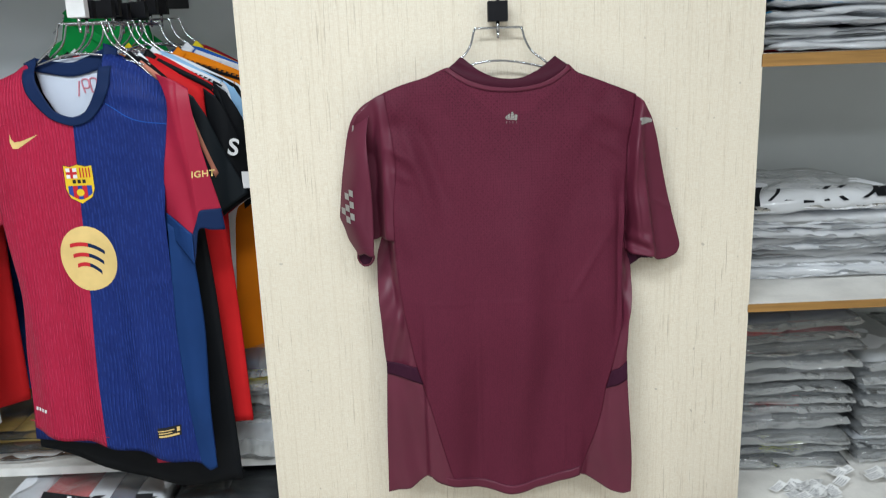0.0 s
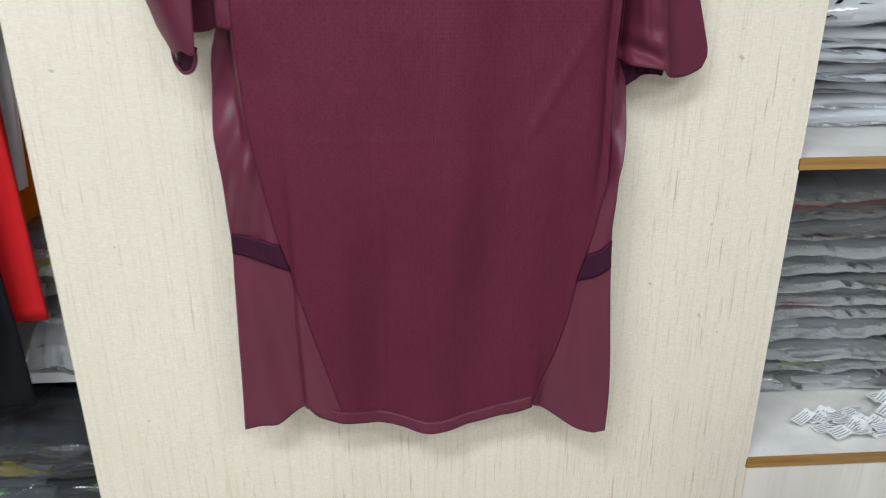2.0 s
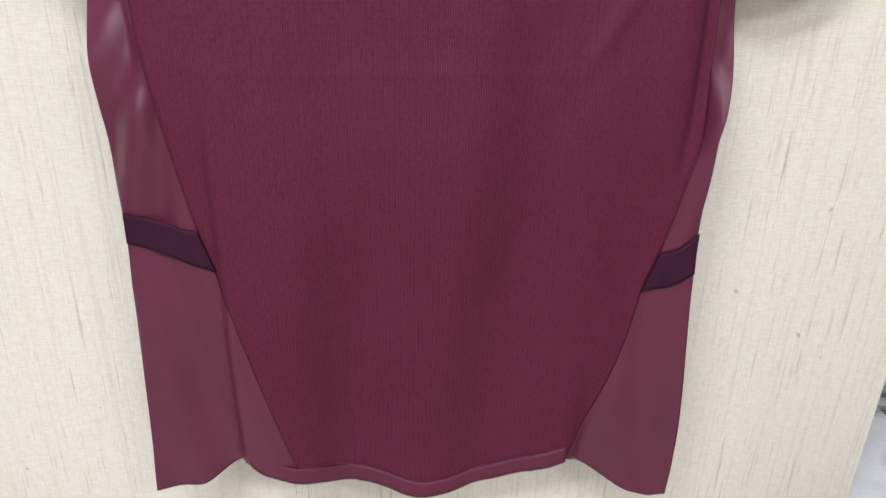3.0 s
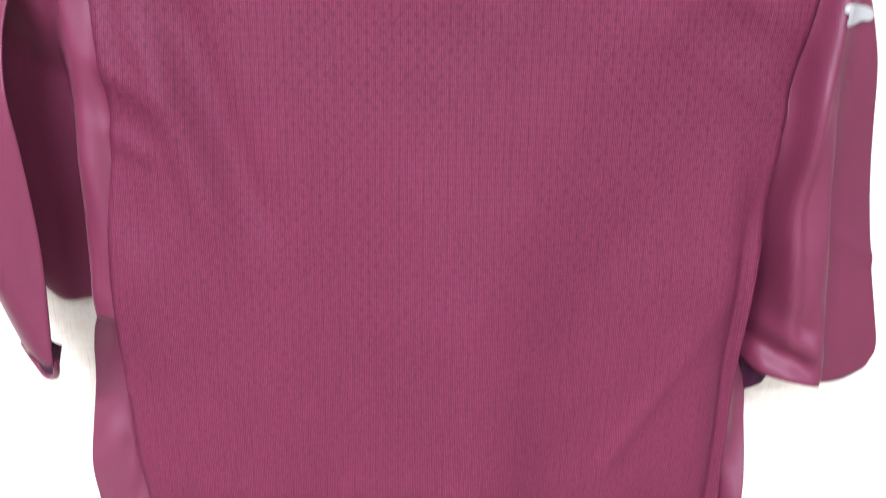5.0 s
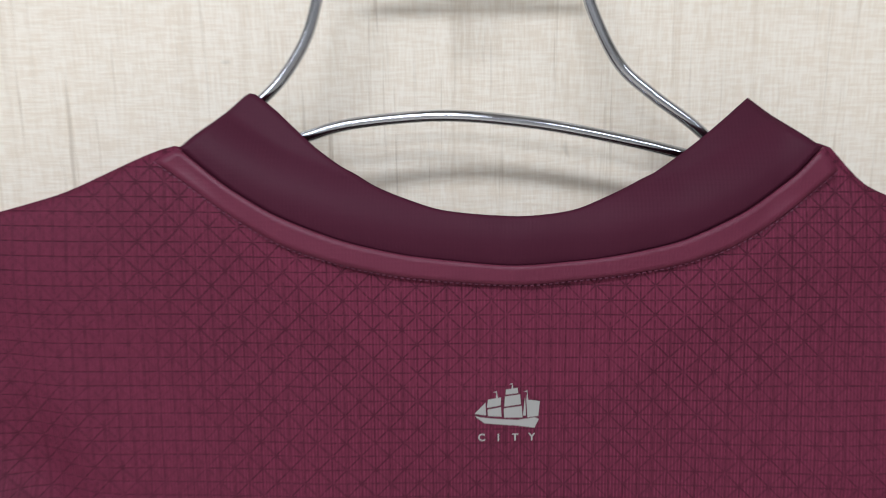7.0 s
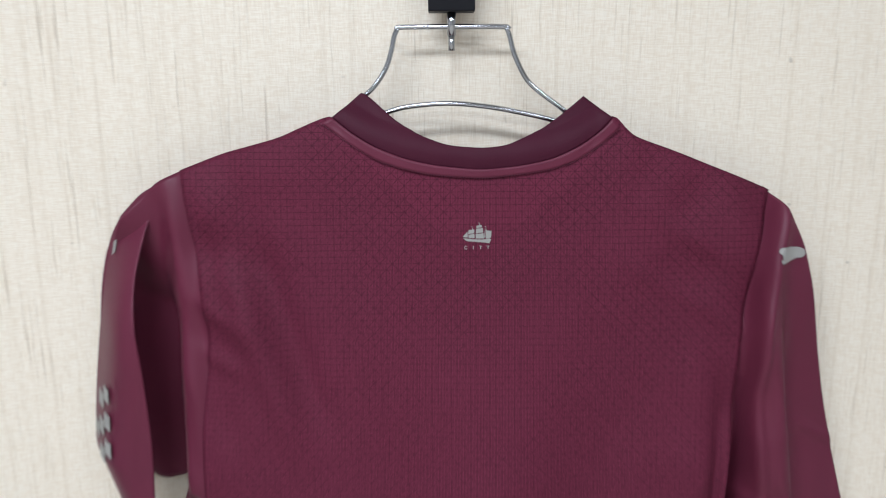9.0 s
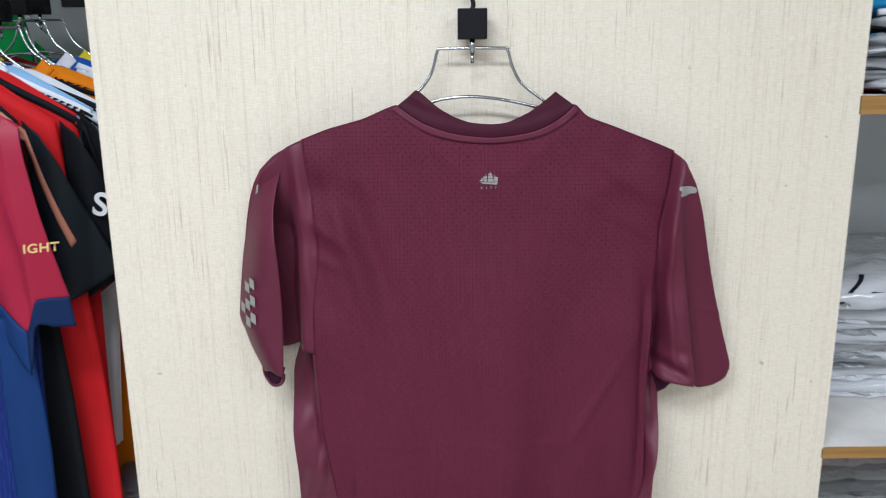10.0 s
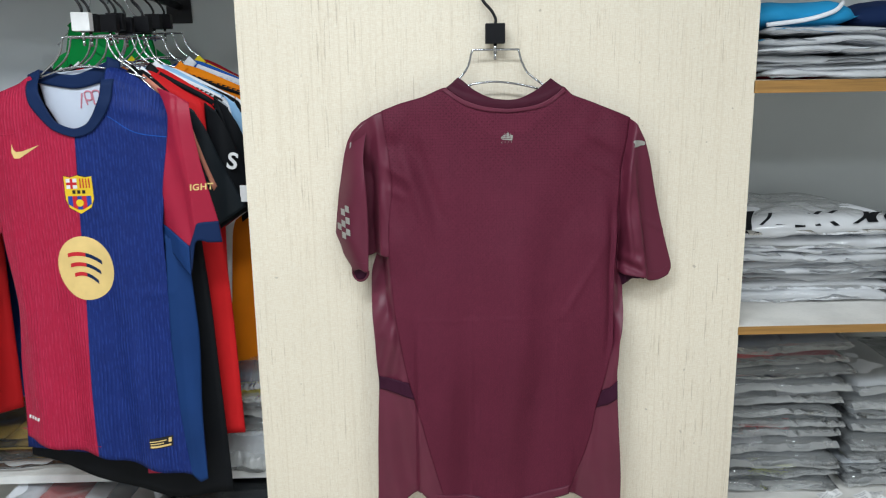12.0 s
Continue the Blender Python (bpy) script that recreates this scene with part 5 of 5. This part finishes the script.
def stack(x, y, z, rows, group, w=0.30, d=0.30, seed=0, film_m="film"):
    """Packets one on another, from the bottom up: rows of (height, colours, mark)."""
    rnd = random.Random(seed)
    for i, (h, colours, mark) in enumerate(rows):
        ww, dd = w * rnd.uniform(0.95, 1.05), d * rnd.uniform(0.96, 1.04)
        names = {"white": "white", "grey": "grey", "ash": "ash grey", "black": "black", "slate": "charcoal", "navy": "navy", "red": "red", "acid": "acid yellow", "lime": "pale green", "mustard": "mustard", "brown": "brown", "yellow_cloth": "yellow", "orange": "orange", "cyan": "light blue", "maroon_red": "dark red", "sky": "sky blue", "blue": "blue", "green": "green"}
        said = " and ".join(dict.fromkeys(names[c] for c in colours))
        b = bagged(ww, dd, h * 1.15, seed * 31 + i * 7 + 1, colours, f"folded {said} jersey in a clear plastic bag", group, mark, film_m)
        b.matrix_basis = pose(x + rnd.uniform(-0.008, 0.008), y + rnd.uniform(-0.014, 0.010), z + h * 0.5 + 0.002, rnd.uniform(-1, 1), rnd.uniform(-1.2, 1.2), rnd.uniform(-3, 3))
        z += h
    return z


W, G, K, S, N = "white", "grey", "black", "slate", "navy"
# right bay, top shelf
z = stack(0.68, 1.41, 1.620, [(0.014, ("maroon_red", W), None), (0.016, (W, G), None), (0.015, (W,), None), (0.012, (W, N), None), (0.015, (W, W), None), (0.013, (G, W), None)], "bags on the top shelf", 0.42, 0.40, 1, "film_white")
stack(1.10, 1.44, 1.620, [(0.016, (W,), None), (0.016, ("red", W), None), (0.016, (W,), None), (0.014, (N, W), None), (0.016, (W,), None)], "bags on the top shelf", 0.40, 0.40, 2, "film_white")
# right bay, middle shelf
MID = [(0.024, (W,), None), (0.020, (W, W), None), (0.016, (W,), None), (0.012, ("maroon_red", W), None), (0.014, ("orange", N, W), None), (0.016, (W, G), None), (0.012, (N, "red", "green"), None), (0.022, (G, W), None), (0.044, (W,), "black")]
stack(0.685, 1.535, 1.165, MID, "bags on the middle shelf", 0.36, 0.37, 3, "film_white")
stack(1.07, 1.535, 1.165, [(0.022, (W,), None), (0.020, (W,), None), (0.016, (G, W), None), (0.016, ("green", W), None), (0.016, (W,), None), (0.018, (N, W), None), (0.026, (S,), None)], "bags on the middle shelf", 0.36, 0.37, 4, "film_white")
# right bay, low shelf
# the thin black packet doubles as a shaded gap between the bags
LOW = [(0.034, ("ash", "ash"), None), (0.028, (S, "acid", S), None), (0.030, ("ash",), None), (0.036, ("grey", "ash"), None), (0.026, (N, "red", K), None), (0.028, ("ash", "ash"), None), (0.020, (K, K), None), (0.036, ("ash", "grey"), None), (0.032, ("ash",), None), (0.026, (S, "ash"), None), (0.026, ("red", "maroon_red"), None), (0.034, ("navy", "navy"), None)]
stack(0.625, 1.52, 0.725, LOW, "bags on the low shelf", 0.315, 0.33, 5)
stack(0.965, 1.54, 0.725, [(0.032, ("ash", W), None), (0.030, (W, "ash"), None), (0.030, ("ash",), None), (0.034, (S,), None), (0.030, ("ash", W), None), (0.030, (W,), None), (0.036, ("ash", K), None), (0.030, (W, S), None)], "bags on the low shelf", 0.32, 0.33, 6)
# left bay, shelf under the jerseys
stack(-0.500, 1.505, 0.822, [(0.085, (W,), None), (0.030, (K,), None), (0.045, (G,), None), (0.022, ("yellow_cloth",), None), (0.040, (N, "ash"), None)], "bags on the shelf below the rail", 0.118, 0.36, 7)
stack(-1.04, 1.56, 0.822, [(0.024, ("brown",), None), (0.026, ("mustard",), None), (0.026, ("mustard", "mustard"), None)], "bags on the shelf below the rail", 0.44, 0.40, 8, "film_thin")
# left bay, lower shelf
stack(-0.86, 1.40, 0.623, [(0.026, (W, "ash"), None), (0.056, ("red", W, "red", W, N), None), (0.034, (W, "red", W, W), None), (0.050, (W, "red", W, N, W), "black_print")], "bags on the lower shelf", 0.34, 0.36, 9)
stack(-0.56, 1.40, 0.623, [(0.018, (K, S), None), (0.036, ("lime", "lime"), None), (0.030, ("ash", K), None), (0.032, (K, "yellow_cloth", K), None), (0.044, (K, K), None)], "bags on the lower shelf", 0.26, 0.36, 10, "film_thin")

# folded light blue jersey on top of the top stack
fold = thing("folded_jersey", (0.57, 1.42, z), "light blue folded jersey with white piping on a stack", "jersey")
bm = pillow(0.20, 0.30, 0.05, 77, 24, 18, 0.004, 0.01)
bmesh.ops.translate(bm, verts=bm.verts[:], vec=(0.57, 1.40, z + 0.03))
part("folded_cloth", bm, M["cyan"], fold, smooth=True)
part("piping", tube_bm([(0.50, 1.247, z + 0.012), (0.57, 1.243, z + 0.020), (0.62, 1.245, z + 0.034), (0.64, 1.255, z + 0.05)], 0.004), M["white"], fold, smooth=True)
fold2 = thing("folded_jersey", (0.80, 1.42, z), "navy folded jersey on a stack", "jersey")
bm = pillow(0.26, 0.30, 0.05, 78, 24, 18, 0.004, 0.01)
bmesh.ops.translate(bm, verts=bm.verts[:], vec=(0.80, 1.42, z + 0.03))
part("folded_cloth", bm, M["navy"], fold2, smooth=True)

# loose paper tags on the low shelf
rnd = random.Random(4)
for i in range(44):
    x, y = rnd.gauss(0.640, 0.032), rnd.gauss(1.258, 0.018)
    if i > 35:
        x, y = rnd.uniform(0.72, 0.84), rnd.uniform(1.27, 1.32)
    y = min(1.34, max(1.222, y))
    root = thing("paper_tag", (x, y, 0.726), "small white printed care tag lying on the shelf", "tag", "loose paper tags")
    w, d = rnd.uniform(0.022, 0.034), rnd.uniform(0.018, 0.024)
    bm = bmesh.new()
    bmesh.ops.create_grid(bm, x_segments=6, y_segments=3, size=0.5)
    lift = rnd.uniform(0.002, 0.012)
    for v in bm.verts:
        v.co = (x + v.co.x * w, y + v.co.y * d, 0.7265 + i * 0.0004 + lift * (v.co.x + 0.5) ** 2)
    t = part("card", bm, M["paper"], root)
    mod = t.modifiers.new("thickness", "SOLIDIFY")
    mod.thickness = 0.0003
    lz = lambda px: 0.7272 + i * 0.0004 + lift * ((px - x) / w + 0.5) ** 2
    for k in range(4):
        y0, end = y - d * 0.36 + k * d * 0.2, rnd.uniform(0.2, 0.42)
        bm = bmesh.new()
        grid = [[bm.verts.new((px, py, lz(px))) for py in (y0, y0 + d * 0.06)] for px in np.linspace(x - w * 0.42, x + w * end, 6)]
        for p, q in zip(grid, grid[1:]):
            bm.faces.new((p[0], q[0], q[1], p[1]))
        part("printed_line", bm, M["grey"], t)
    turn = Matrix.Translation((x, y, 0.726)) @ Matrix.Rotation(rnd.uniform(-0.7, 0.7), 4, "Z")
    root.matrix_basis = turn

# round padded stool in front of the cabinet
stool = thing("stool", (0.53, 0.98, 0), "round stool with a black seat cover patterned in red lines", "stool")
bm = bmesh.new()
bmesh.ops.create_uvsphere(bm, u_segments=40, v_segments=24, radius=1, matrix=Matrix.Translation((0.53, 0.98, 0.615)) @ Matrix.Diagonal((0.155, 0.155, 0.10, 1)))
for v in bm.verts:
    v.co.z = max(v.co.z, 0.57)
part("seat", bm, M["roses"], stool, "black padded seat with red rose lines", smooth=True)
for a in range(4):
    t = a * math.pi / 2 + 0.78
    part("leg", tube_bm([(0.53 + 0.10 * math.cos(t), 0.98 + 0.10 * math.sin(t), 0.58), (0.53 + 0.15 * math.cos(t), 0.98 + 0.15 * math.sin(t), 0.0)], 0.012), M["dark_metal"], stool, smooth=True)

# black card label with white bars lying on the red and white packet
card = thing("swing_label", (-0.87, 1.235, 0.79), "black card label with slanting white bars on a packed jersey", "label")
bm = box_bm(-0.925, -0.815, 1.222, 1.262, 0.7905, 0.792, 0.0004)
bmesh.ops.rotate(bm, verts=bm.verts[:], cent=(-0.87, 1.24, 0.79), matrix=Matrix.Rotation(0.42, 3, "X") @ Matrix.Rotation(0.3, 3, "Y"))
host = part("card", bm, M["black_print"], card)
for i in range(4):
    bm = box_bm(-0.878 + i * 0.014, -0.870 + i * 0.014, 1.226, 1.258, 0.7922, 0.7930)
    bmesh.ops.rotate(bm, verts=bm.verts[:], cent=(-0.87, 1.24, 0.79), matrix=Matrix.Rotation(0.42, 3, "X") @ Matrix.Rotation(0.3, 3, "Y"))
    part("white_bar", bm, M["white_print"], host)
